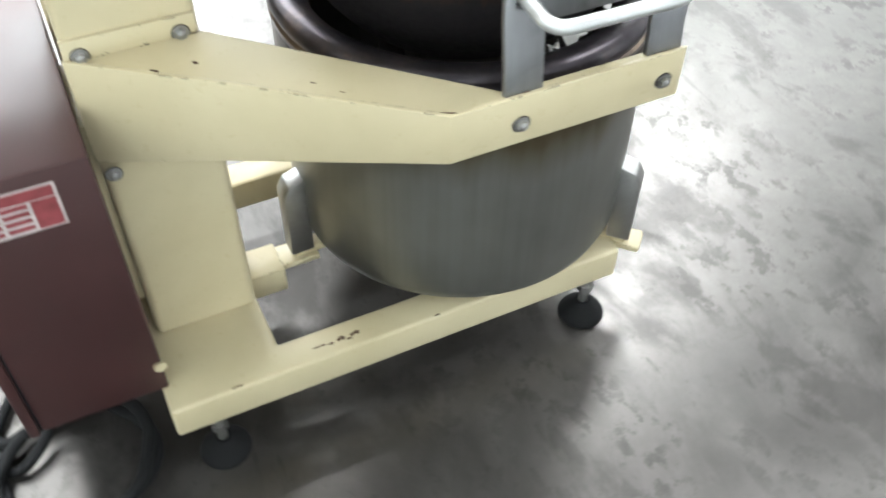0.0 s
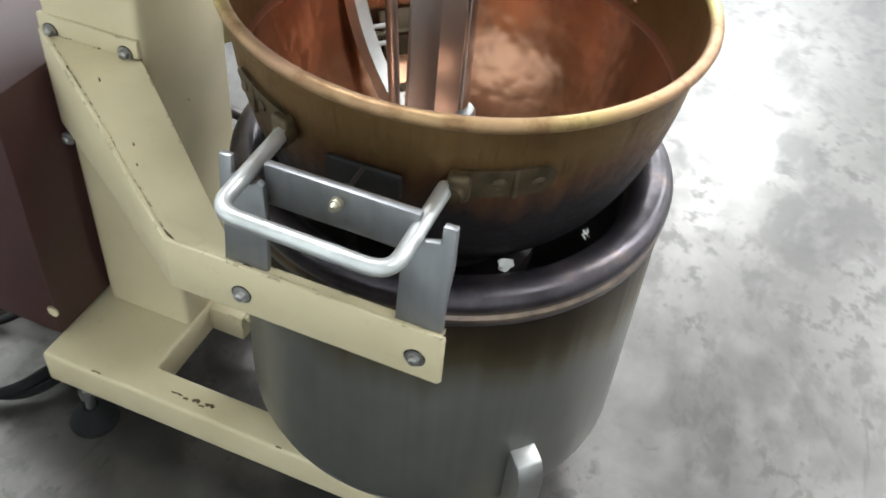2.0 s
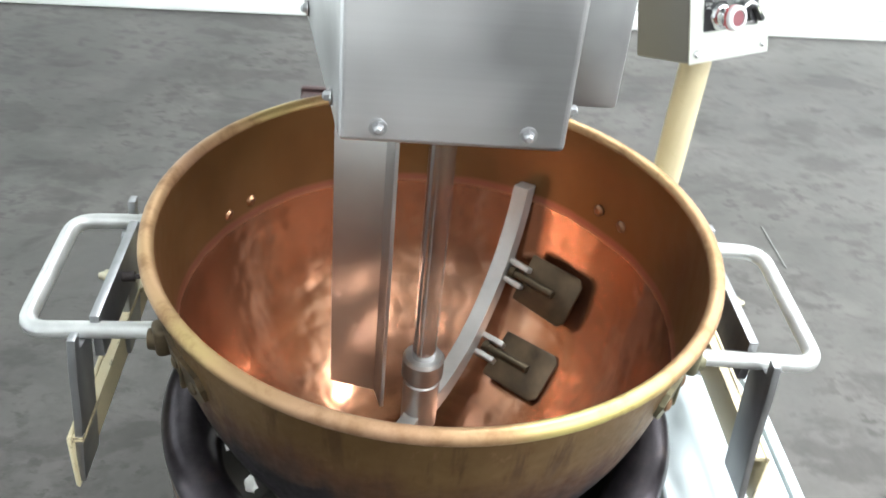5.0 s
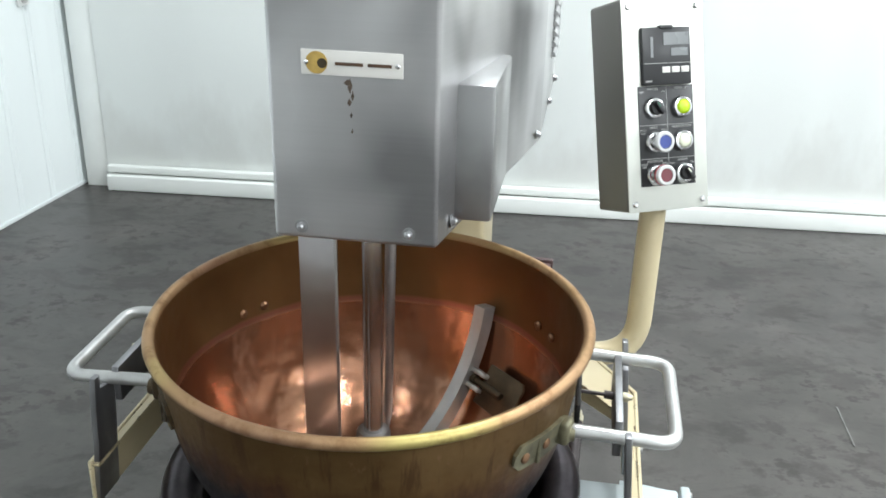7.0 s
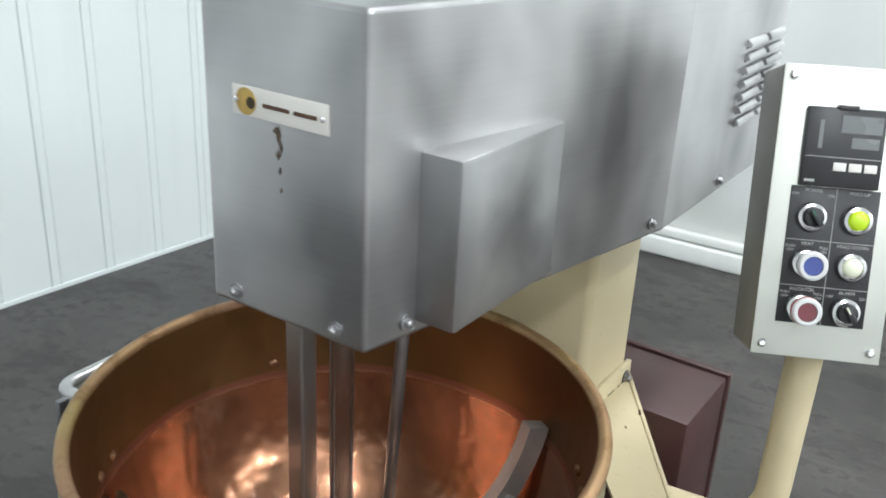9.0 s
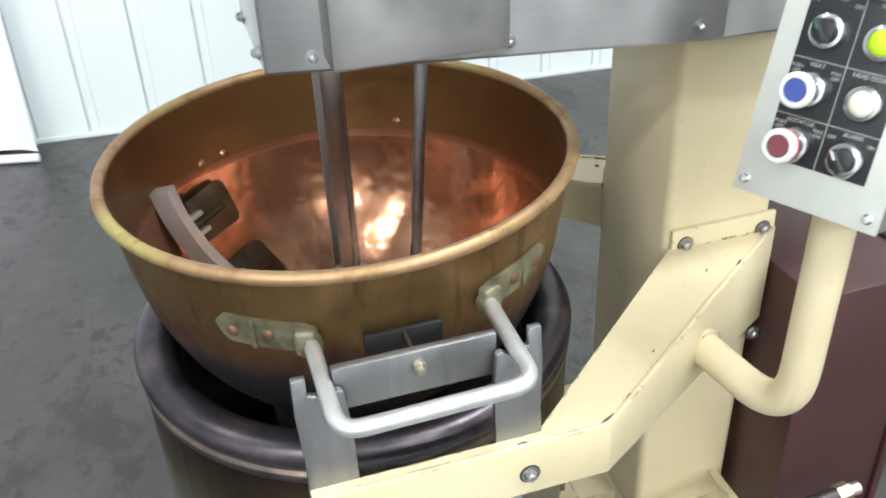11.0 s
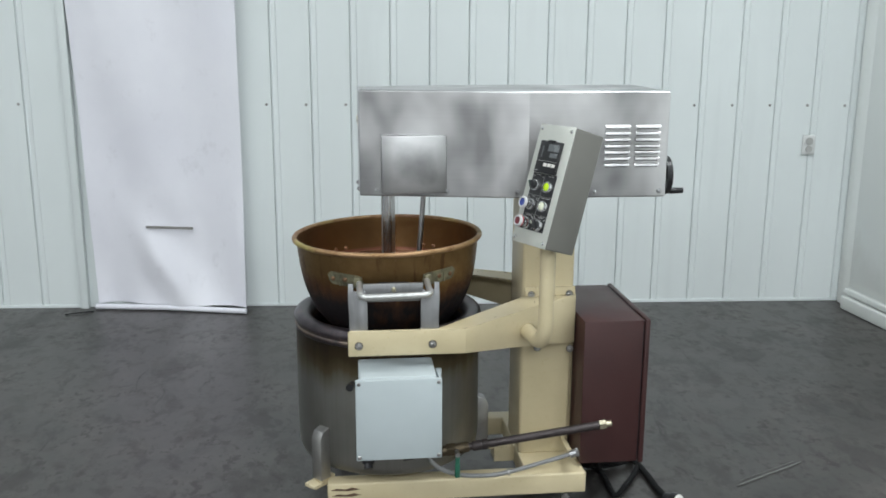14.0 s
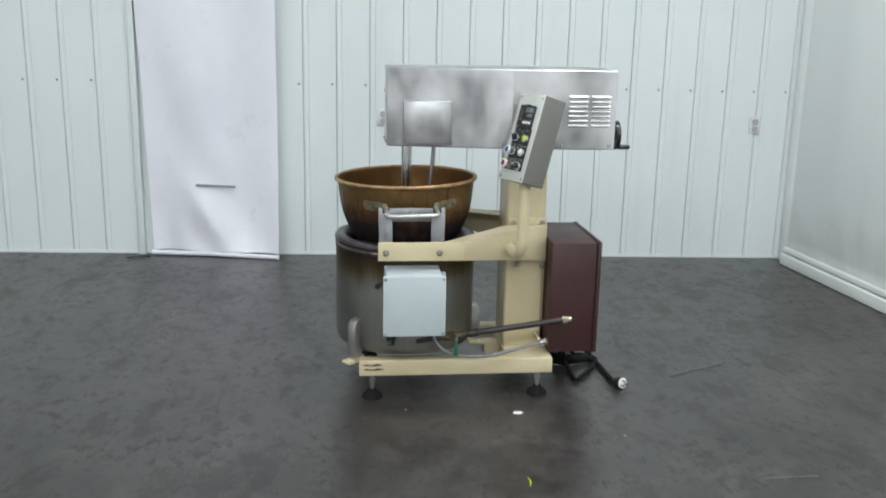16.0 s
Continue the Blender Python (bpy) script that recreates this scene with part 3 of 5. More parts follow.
tagged(part("floor", box(ROOM_L - 0.3, ROOM_R + 0.3, ROOM_F - 0.3, 3.2, -0.2, 0.0, 0), CONCRETE), "worn polished grey concrete floor with dark scuffs", "floor", kind="structure")
tagged(part("ceiling", box(ROOM_L - 0.3, ROOM_R + 0.3, ROOM_F - 0.3, 3.2, ROOM_TOP, ROOM_TOP + 0.1, 0), CEILING_WHITE), "plain white ceiling", "ceiling", kind="structure")
tagged(part("wall_west", box(ROOM_L - 0.2, ROOM_L, ROOM_F, 3.1, 0, ROOM_TOP, 0), CEILING_WHITE), "plain white side wall", "wall", kind="structure")
tagged(part("wall_south", box(ROOM_L, ROOM_R, ROOM_F - 0.2, ROOM_F, 0, ROOM_TOP, 0), CEILING_WHITE), "plain white wall behind", "wall", kind="structure")
tagged(part("wall_far_east", box(ROOM_R, ROOM_R + 0.2, ROOM_F, 3.1, 0, ROOM_TOP, 0), CEILING_WHITE), "plain white wall beyond the panel", "wall", kind="structure")

# Back wall: a flat core with siding panels of ribbed sheet in front.
core = box(-3.9, 5.9, 0.03, 0.16, 0, ROOM_TOP, 0)
wall_pose = Matrix.Translation((-1.5, wall_y(-1.5), 0)) @ pose(0, 0, 0, 0, 0, WALL_TURN)
wall_north = tagged(part("wall_north", turned(wall_pose, core), WALL_WHITE), "white ribbed metal siding wall", "wall", kind="structure")


def siding_mesh(width):
    """One sheet: a flat face with a double crease near its left edge and a lap at its right."""
    prof = [(0, 0.028), (0, 0.006), (0.004, 0.0), (0.010, 0.006), (0.034, 0.006), (0.040, 0.0), (width - 0.004, 0.0), (width - 0.002, 0.006), (width - 0.002, 0.028)]
    bm = prism(prof, 0.0, ROOM_TOP, 0)
    bm.faces.ensure_lookup_table()
    me = bpy.data.meshes.new("siding_panel")
    bmesh.ops.recalc_face_normals(bm, faces=bm.faces)
    bm.to_mesh(me)
    bm.free()
    me.materials.append(WALL_WHITE)
    return me


PITCH = 0.2265
sheet = siding_mesh(PITCH)
DOOR_L, DOOR_R = -0.155, 0.73
for u in [-0.431 + PITCH * (k - 5) for k in range(-4, 6)] + [0.735 + PITCH * k for k in range(18)]:
    ob = new("siding_panel", sheet)
    ob.parent = wall_north
    ob.matrix_basis = wall_pose @ Matrix.Translation((u, 0, 0))
door_sheet = box(DOOR_L, DOOR_R, 0.012, 0.028, 0, ROOM_TOP, 0)
part("closed_doorway_sheet", turned(wall_pose, door_sheet), WALL_WHITE, wall_north)
part("door_jamb", turned(wall_pose, box(DOOR_L - 0.045, DOOR_L, -0.03, 0.02, 0, ROOM_TOP, 0.004)), WALL_WHITE, wall_north, "white folded metal jamb")
part("base_angle", turned(wall_pose, joined(box(-3.6, DOOR_L - 0.05, -0.006, 0.0, 0, 0.018, 0.001), box(DOOR_R, 4.75, -0.006, 0.0, 0, 0.018, 0.001))), WALL_WHITE, wall_north, "thin white base strip")
for u in [-0.431 + PITCH * (k - 3) - 0.03 for k in range(4)] + [0.9615 + PITCH * k - 0.03 for k in range(17)]:
    part("screw", turned(wall_pose, screw((u, 0.0, 1.20), (0, -1, 0), 0.008, 0.006)), STEEL_DARK, wall_north)

# Hanging white sheet before the doorway.
def curtain():
    bm = bmesh.new()
    nx, nz, top = 44, 110, 4.2
    grid = []
    for k in range(nz + 1):
        z = 0.035 + (top - 0.035) * k / nz
        row = []
        for i in range(nx + 1):
            s = i / nx
            left = -0.150 + 0.06 * math.exp(-z / 0.9) + 0.012 * math.sin(z * 2.0)
            right = 0.790
            x = left + (right - left) * s
            low = math.exp(-z / 0.35)
            y = -0.055 - 0.105 * low * s * s + 0.010 * math.sin(s * 9 + z * 1.3) + 0.02 * math.sin(s * 3.0 + 1.0)
            y += 0.030 * low * math.sin(s * 12 + 5 * z) * math.sin(s * 4 + 1) + 0.022 * noise.noise((s * 3, z * 1.2, 0.3))
            y -= 0.034 * math.exp(-(((s - 0.45) / 0.22) ** 2 + ((z - 0.25) / 0.3) ** 2)) * math.sin(12 * (s + z * 0.7))
            crease = (s - 0.42) + 0.62 * (z - 0.34)
            y -= 0.010 * math.exp(-(crease / 0.055) ** 2) * math.exp(-((z - 0.26) / 0.2) ** 2)
            y += 0.006 * noise.noise((s * 9, z * 4, 1.7)) * (0.4 + low)
            row.append(bm.verts.new((x, y, z)))
        grid.append(row)
    for a, c in zip(grid, grid[1:]):
        for i in range(nx):
            bm.faces.new((a[i], a[i + 1], c[i + 1], c[i]))
    bmesh.ops.recalc_face_normals(bm, faces=bm.faces)
    bmesh.ops.solidify(bm, geom=bm.faces[:], thickness=0.004)
    return turned(wall_pose, bm)


hanging = thing("door_curtain", wall_pose @ Vector((0.33, -0.1, 0)), "white vinyl sheet hanging over a doorway, scuffed", "curtain")
part("sheet", curtain(), VINYL, hanging, soft=60)
part("hem_bar", turned(wall_pose, tube([(-0.105, -0.045, 0.02), (0.3, -0.075, 0.018), (0.792, -0.165, 0.016)], 0.016)), VINYL, hanging, "white weighted bottom hem")
part("slit", turned(wall_pose, turned(Matrix.Translation((0.36, -0.083, 0.50)) @ pose(0, 0, 0, 0, 2, 0), box(-0.135, 0.135, -0.004, 0.002, -0.0075, 0.0075, 0.002))), plain("grey_slit", (0.22, 0.21, 0.20), 0.6), hanging, "grey worn slit mark")

# Insulated panel wall with its low white kerb.
panel_pose = Matrix.Translation((2.98, 0, 0)) @ pose(0, 0, 0, 0, 0, math.degrees(math.atan(0.058)))
wall_east = tagged(part("wall_east", turned(panel_pose, box(0.015, 0.12, ROOM_F, 2.03, 0.0, ROOM_TOP, 0.004)), PANEL_WHITE), "white insulated panel wall, scuffed near the foot", "wall", kind="structure")
part("corner_trim", turned(panel_pose, box(0.022, 0.12, 2.031, 2.150, 0.0, ROOM_TOP, 0.003)), PANEL_WHITE, wall_east, "white corner flashing")
part("kerb", turned(panel_pose, box(-0.04, 0.012, ROOM_F, 2.02, 0.0, 0.080, 0.008, 3)), KERB_WHITE, wall_east, "white painted kerb, grimy")
part("kerb_rail", turned(panel_pose, box(-0.022, 0.012, ROOM_F, 2.02, 0.087, 0.126, 0.009, 3)), KERB_WHITE, wall_east, "rounded white rail above the kerb")

# Wall sockets.
def wall_socket(ox, oz):
    out = thing("wall_socket", (ox, wall_y(ox) - 0.005, oz), "small grey metal electrical socket on the siding", "socket", "sockets on the siding")
    om = Matrix.Translation((ox, wall_y(ox) - 0.002, oz)) @ pose(0, 0, 0, 0, 0, WALL_TURN)
    part("plate", turned(om, box(-0.038, 0.038, -0.012, 0, -0.058, 0.058, 0.004)), PALE_PLATE, out)
    part("receptacle", turned(om, cyl((0, -0.012, 0.022), (0, -0.02, 0.022), 0.022)), BEIGE, out)
    part("receptacle", turned(om, cyl((0, -0.012, -0.026), (0, -0.02, -0.026), 0.020)), BEIGE, out)


PALE_PLATE, BEIGE = plain("pale_plate", (0.70, 0.71, 0.70), 0.4, 0.2), plain("grey_receptacle", (0.40, 0.40, 0.39), 0.5)
wall_socket(2.62, 0.968)
wall_socket(0.004, 0.982)


# ---------------------------------------------------------------- the cooker mixer: frame, column, head
mixer = thing("cooker_mixer", (0.2, 0, 0), "cream painted steel floor mixer with a stainless head over a kettle", "mixer")
BASE_LOW, BASE_TOP = 0.098, 0.170

plan = [(-0.215, -0.275), (0.645, -0.275), (0.644, 0.267), (-0.217, 0.267), (-0.217, 0.205), (0.443, 0.205), (0.445, -0.212), (-0.215, -0.212)]
base_frame = part("base_frame", prism(plan, BASE_LOW, BASE_TOP, 0.007, segments=3), CREAM, mixer, "cream painted base frame with chipped corners")
for sy in (-1, 1):
    m = Matrix.Translation((-0.240, 0.225 * sy, 0)) @ pose(0, 0, 0, 0, 0, 135 * sy)
    part("support_tab", turned(m, box(-0.040, 0.046, -0.026, 0.026, 0.150, 0.164, 0.005)), CREAM, base_frame)
part("support_tab", joined(box(0.372, 0.447, -0.034, 0.040, 0.105, 0.163, 0.004), box(0.300, 0.374, -0.024, 0.030, 0.148, 0.162, 0.004)), CREAM, base_frame)
for fx, fy in ((-0.157, -0.262), (0.58, -0.262), (-0.160, 0.255), (0.575, 0.255)):
    foot = part("levelling_foot", joined(cyl((fx, fy, 0.03), (fx, fy, 0.095), 0.009), cyl((fx, fy, 0.072), (fx, fy, 0.088), 0.016, seg=6)), STEEL_DARK, mixer, "threaded steel levelling foot")
    part("pad", lathe([(0, 0.0), (0.045, 0.0), (0.046, 0.003), (0.044, 0.008), (0.040, 0.014), (0.026, 0.028), (0.015, 0.040), (0, 0.040)], 28, (fx, fy)), RUBBER, foot, "black rubber pad")
for k, (x0, x1) in enumerate(((-0.205, -0.15), (-0.20, -0.125), (0.315, 0.385))):
    z = (0.148, 0.128, 0.17)[k]
    if k < 2:
        part("chipped_paint", turned(Matrix.Translation((x0, -0.2755, z)), prism([(0, 0), (0.02, 0.006), (0.045, 0.002), (0.07, 0.008), (0.095, 0.001), (0.06, -0.004), (0.03, -0.002)], -0.0012, 0.001, 0, "y")), RUST, base_frame)
for x, y, w, h in ((0.304, 0.238, 0.020, 0.006), (0.320, 0.2455, 0.012, 0.003), (0.332, 0.239, 0.016, 0.007), (0.354, 0.243, 0.010, 0.004), (0.366, 0.2405, 0.026, 0.0025), (0.52, 0.261, 0.022, 0.002), (0.16, 0.263, 0.012, 0.002)):
    part("chipped_paint", prism([(x, y), (x + w * 0.3, y - h * 0.6), (x + w, y + h * 0.1), (x + w * 0.75, y + h), (x + w * 0.45, y + h * 0.3), (x + w * 0.2, y + h)], 0.1690, 0.1706, 0), RUST, base_frame)
for y, z, h in ((-0.262, 0.150, 0.020), (-0.23, 0.160, 0.006), (0.24, 0.155, 0.010)):
    part("chipped_paint", prism([(y, z), (y + 0.010, z + h * 0.4), (y + 0.004, z + h * 0.5), (y - 0.004, z - h * 0.4)], -0.2156, -0.2140, 0, "x"), RUST, base_frame)


column = part("column", box(0.445, 0.622, -0.108, 0.101, 0.165, 1.11, 0.014, 4), CREAM, mixer, "cream painted square steel column")


def arm(s):
    """One side of the yoke that carries the kettle; s is the side of the machine. The north arm sits a little further in."""
    ox, oy = (-0.002, -0.010) if s > 0 else (0.0, 0.0)

    def web(points):
        """Upright plates that follow a plan line, with own foot and top at each corner."""
        bm = bmesh.new()
        t = 0.006
        cols = []
        for x, y, z0, z1 in points:
            cols.append([bm.verts.new(p) for p in ((x + ox, y * s + oy, z0), (x + ox, y * s + oy, z1), (x + ox - 0.004, (y - t) * s + oy, z1), (x + ox - 0.004, (y - t) * s + oy, z0))])
        for a, c in zip(cols, cols[1:]):
            for k in range(4):
                bm.faces.new((a[k], a[(k + 1) % 4], c[(k + 1) % 4], c[k]))
        bm.faces.new(cols[0])
        bm.faces.new(cols[-1])
        bmesh.ops.recalc_face_normals(bm, faces=bm.faces)
        return bevelled(bm, 0.002, 2, 20)

    side = web([(-0.137, 0.403, 0.650, 0.728), (0.216, 0.403, 0.650, 0.728), (0.455, 0.235, 0.609, 0.740), (0.628, 0.117, 0.575, 0.745)])
    pad = box(0.452 + ox, 0.625 + ox, 0.108 * s + oy, 0.117 * s + oy, 0.725, 0.772, 0.002)
    top = bmesh.new()
    ring = [(-0.135, 0.398, 0.726), (0.215, 0.398, 0.726), (0.455, 0.232, 0.738), (0.625, 0.115, 0.742), (0.452, 0.112, 0.742), (0.13, 0.385, 0.726), (-0.135, 0.385, 0.726)]
    up = [top.verts.new((x + ox, y * s + oy, z)) for x, y, z in ring]
    down = [top.verts.new((x + ox, y * s + oy, z - 0.006)) for x, y, z in ring]
    top.faces.new(up)
    top.faces.new(down)
    for i in range(len(ring)):
        j = (i + 1) % len(ring)
        top.faces.new((up[i], up[j], down[j], down[i]))
    ob = part("arm", joined(side, pad, top), CREAM, mixer, "cream painted bent support arm with chipped edges")
    for x, y, z in ((-0.108, 0.403, 0.683), (0.114, 0.403, 0.683)):
        part("bolt", bolt((x + ox, y * s + oy, z), (0, s, 0), 0.0078), STEEL_DARK, ob)
        part("washer", cyl((x + ox, y * s + oy, z), (x + ox, (y + 0.0012) * s + oy, z), 0.0128, seg=24), IRON, ob, "dark washer")
    for x, y, z in ((0.474, 0.117, 0.747), (0.604, 0.117, 0.747), (0.610, 0.128, 0.557), (0.50, 0.117, 0.56)):
        part("bolt", bolt((x + ox, y * s + oy, z), (0, s, 0), 0.008), STEEL_DARK, ob)
        part("washer", cyl((x + ox, y * s + oy, z), (x + ox, (y + 0.0012) * s + oy, z), 0.0128, seg=24), IRON, ob, "dark washer")
    for x, off, w in ((0.205, 0.003, 0.026), (0.255, 0.003, 0.040), (0.300, 0.004, 0.008), (0.318, 0.020, 0.006), (0.345, 0.032, 0.007), (0.40, 0.003, 0.018), (0.47, 0.040, 0.006), (0.10, 0.003, 0.014), (0.52, 0.003, 0.010)):
        y = 0.400 - max(0.0, x - 0.216) * 0.703 - off
        y2 = 0.400 - max(0.0, x + w - 0.216) * 0.703 - off
        z = 0.7265 + max(0.0, x - 0.216) * 0.0535
        flake = prism([(x, y * s), (x + w * 0.4, (y * 0.6 + y2 * 0.4 + 0.001) * s), (x + w, y2 * s), (x + w * 0.7, (y * 0.3 + y2 * 0.7 - 0.0022) * s), (x + w * 0.2, (y * 0.8 + y2 * 0.2 - 0.0015) * s)], z - 0.002, z + 0.0008, 0)
        part("chipped_paint", turned(Matrix.Translation((ox, oy, 0)), flake), RUST, ob)
    return ob


def kettle_bracket(s):
    """Bare steel saddle on an arm, in which the kettle handle lies."""
    def leaning(bm):
        """From the inner face of the arm the plate leans in to the kettle."""
        for v in bm.verts:
            v.co.y += s * (0.017 * (0.865 - v.co.z) / 0.2)
        return bm

    y0, y1 = 0.364 * s, 0.373 * s
    up = [(-0.137, 0.655), (-0.135, 0.760), (-0.138, 0.820), (-0.137, 0.868), (-0.122, 0.868), (-0.122, 0.846), (-0.100, 0.840), (-0.090, 0.846), (-0.084, 0.842), (-0.080, 0.800), (-0.079, 0.655)]
    left = leaning(prism(up, y0, y1, 0.0015, "y"))
    right = leaning(prism([(-x, z) for x, z in reversed(up)], y0, y1, 0.0015, "y"))
    ob = part("saddle_bracket", left, BRACKET, mixer, "bare stainless saddle bracket")
    part("upright", right, BRACKET, ob)
    part("crossbar", box(-0.093, 0.089, 0.352 * s, 0.363 * s, 0.808, 0.864, 0.002), BRACKET, ob)
    stud = part("set_screw", joined(cyl((0, 0.363 * s, 0.846), (0, 0.372 * s, 0.846), 0.0075, seg=18, b=0.001), cyl((0, 0.372 * s, 0.846), (0, 0.378 * s, 0.846), 0.0055, 0.004, seg=14)), STUD, ob, "dull brass set screw")
    part("stud", joined(cyl((0, 0.352 * s, 0.846), (0, 0.338 * s, 0.847), 0.006, seg=12), cyl((0, 0.338 * s, 0.847), (0, 0.302 * s, 0.849), 0.0028, seg=10)), IRON, stud, "dark threaded stud")
    for x in (-0.108, 0.114):
        part("spacer", cyl((x, 0.386 * s, 0.683), (x, 0.394 * s, 0.683), 0.012, seg=16), STEEL_DARK, ob)
    part("clamp_pad", turned(Matrix.Translation((0, 0.302 * s, 0.838)), box(-0.046, 0.046, -0.004, 0.004, -0.017, 0.015, 0.003)), SOOT, ob, "blackened clamp pad")
    return ob


for s in (-1, 1):
    arm(s)
    kettle_bracket(s)

# Stainless head: narrow nose, widening to the column, straight to the back.
HEAD_LOW, HEAD_TOP, NOSE, SEAM, TAIL = 1.089, 1.422, -0.092, 0.435, 0.886
half = [(NOSE, 0.106), (SEAM, 0.202), (TAIL, 0.202)]
head_plan = [(x, -y) for x, y in half] + [(x, y) for x, y in reversed(half)]
head = part("head_cover", prism(head_plan, HEAD_LOW, HEAD_TOP + 0.003, 0.005, segments=3), HOOD, mixer, "brushed stainless head cover with smudges", 8)
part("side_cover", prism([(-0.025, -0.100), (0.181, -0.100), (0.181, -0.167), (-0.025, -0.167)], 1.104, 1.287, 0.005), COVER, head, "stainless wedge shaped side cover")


def side_y(x):
    return -(0.106 + (x - NOSE) * (0.202 - 0.106) / (SEAM - NOSE)) if x < SEAM else -0.202


for s in (-1, 1):
    for x in (-0.038, 0.182, 0.404, 0.652, 0.863):
        part("bolt", bolt((x, -s * side_y(x), 1.108), (0, s, 0), 0.006, 0.007), STEEL, head)
for y in (-0.07, 0.07):
    part("bolt", bolt((NOSE, y, 1.106), (-1, 0, 0), 0.006, 0.007), STEEL, head)
for x0 in (0.678, 0.776):
    for k in range(7):
        z = 1.194 + k * 0.0200
        louvre = bmesh.new()
        n = 8
        rows = []
        for i in range(n + 1):
            a = math.pi / 2 * i / n
            rows.append([louvre.verts.new((x, -0.2025 - 0.0085 * math.sin(a), z + 0.0105 * math.cos(a) - 0.004)) for x in (x0, x0 + 0.081)])
        back = [louvre.verts.new((x, -0.2015, z - 0.004)) for x in (x0, x0 + 0.081)]
        for a, c in zip(rows, rows[1:]):
            louvre.faces.new((a[0], a[1], c[1], c[0]))
        louvre.faces.new([r[0] for r in rows] + [back[0]])
        louvre.faces.new([r[1] for r in rows] + [back[1]])
        part("louvre", louvre, LOUVRE, head, soft=50)
        part("louvre_slot", box(x0 + 0.004, x0 + 0.077, -0.2030, -0.2022, z - 0.0075, z - 0.004, 0), BLACK, head)

# Name plate with plain bars in place of the maker's name, and the stain under it.
plate = part("name_plate", box(NOSE - 0.003, NOSE - 0.0004, -0.0625, 0.0625, 1.304, 1.334, 0.001), WHITE_LABEL, head, "white name plate with a gold emblem")
part("emblem", turned(Matrix.Translation((NOSE - 0.0032, 0.043, 1.319)) @ pose(0, 0, 0, 0, 90, 0), cyl((0, 0, -0.0006), (0, 0, 0.0008), 0.0135, seg=28)), GOLD_PRINT, plate)
part("seal", turned(Matrix.Translation((NOSE - 0.0035, 0.036, 1.3185)) @ pose(0, 0, 0, 0, 90, 0), cyl((0, 0, -0.0005), (0, 0, 0.0009), 0.0060, seg=24)), BRASS, plate)
part("print_bar", box(NOSE - 0.0042, NOSE - 0.0028, -0.049, -0.020, 1.3168, 1.3206, 0), RUST, plate)
part("print_bar", box(NOSE - 0.0042, NOSE - 0.0028, -0.014, 0.020, 1.3168, 1.3206, 0), RUST, plate)
for y in (-0.056, 0.056):
    part("screw", screw((NOSE - 0.003, y, 1.319), (-1, 0, 0), 0.003, 0.002), CHROME, plate)
for y, z, w, h in ((0.003, 1.292, 0.003, 0.010), (0.0, 1.280, 0.002, 0.007), (0.004, 1.272, 0.003, 0.005), (0.002, 1.256, 0.0016, 0.004), (0.001, 1.236, 0.0014, 0.003), (0.006, 1.296, 0.005, 0.004)):
    part("rust_run", prism([(y - w, z), (y, z + h), (y + w, z - h * 0.2), (y, z - h)], NOSE - 0.0008, NOSE + 0.001, 0, "x"), RUST_RUN, head)

# Lift crank at the back of the head.
crank = part("lift_crank", turned(Matrix.Translation((0.935, -0.05, 1.137)) @ pose(0, 0, 0, 0, 90, 0), lathe([(0, -0.012), (0.02, -0.012), (0.02, -0.004), (0.05, -0.004), (0.058, -0.010), (0.064, -0.010), (0.064, 0.008), (0.056, 0.008), (0.05, 0.003), (0.018, 0.004), (0.016, 0.014), (0, 0.014)], 40)), BLACK, mixer, "black lift handwheel with crank knob")
part("crank_shaft", cyl((TAIL, -0.05, 1.137), (0.925, -0.05, 1.137), 0.012), STEEL_DARK, crank)
part("knob", joined(cyl((0.935, -0.05, 1.083), (0.955, -0.05, 1.083), 0.006), cyl((0.955, -0.05, 1.083), (1.002, -0.05, 1.083), 0.011, 0.0095, b=0.002)), BLACK, crank)

# Agitator: shaft, hub, two curved arms with hinged scrapers, guide bar and probe.
agitator = part("shaft", cyl((0, 0, 0.73), (0, 0, 1.12), 0.0145, seg=32), SHAFT, mixer, "polished steel agitator shaft")
part("hub", lathe([(0, 0.622), (0.020, 0.622), (0.023, 0.632), (0.023, 0.704), (0.021, 0.706), (0.021, 0.711), (0.026, 0.714), (0.026, 0.740), (0.023, 0.744), (0.015, 0.744), (0, 0.744)], 36), STEEL_DARK, agitator, "stepped steel hub")
ARM_TURN = -30.0
bow = [(0.015, 0, 0.640), (0.07, 0, 0.641), (0.13, 0, 0.658), (0.185, 0, 0.693), (0.232, 0, 0.745), (0.262, 0, 0.802), (0.276, 0, 0.850)]
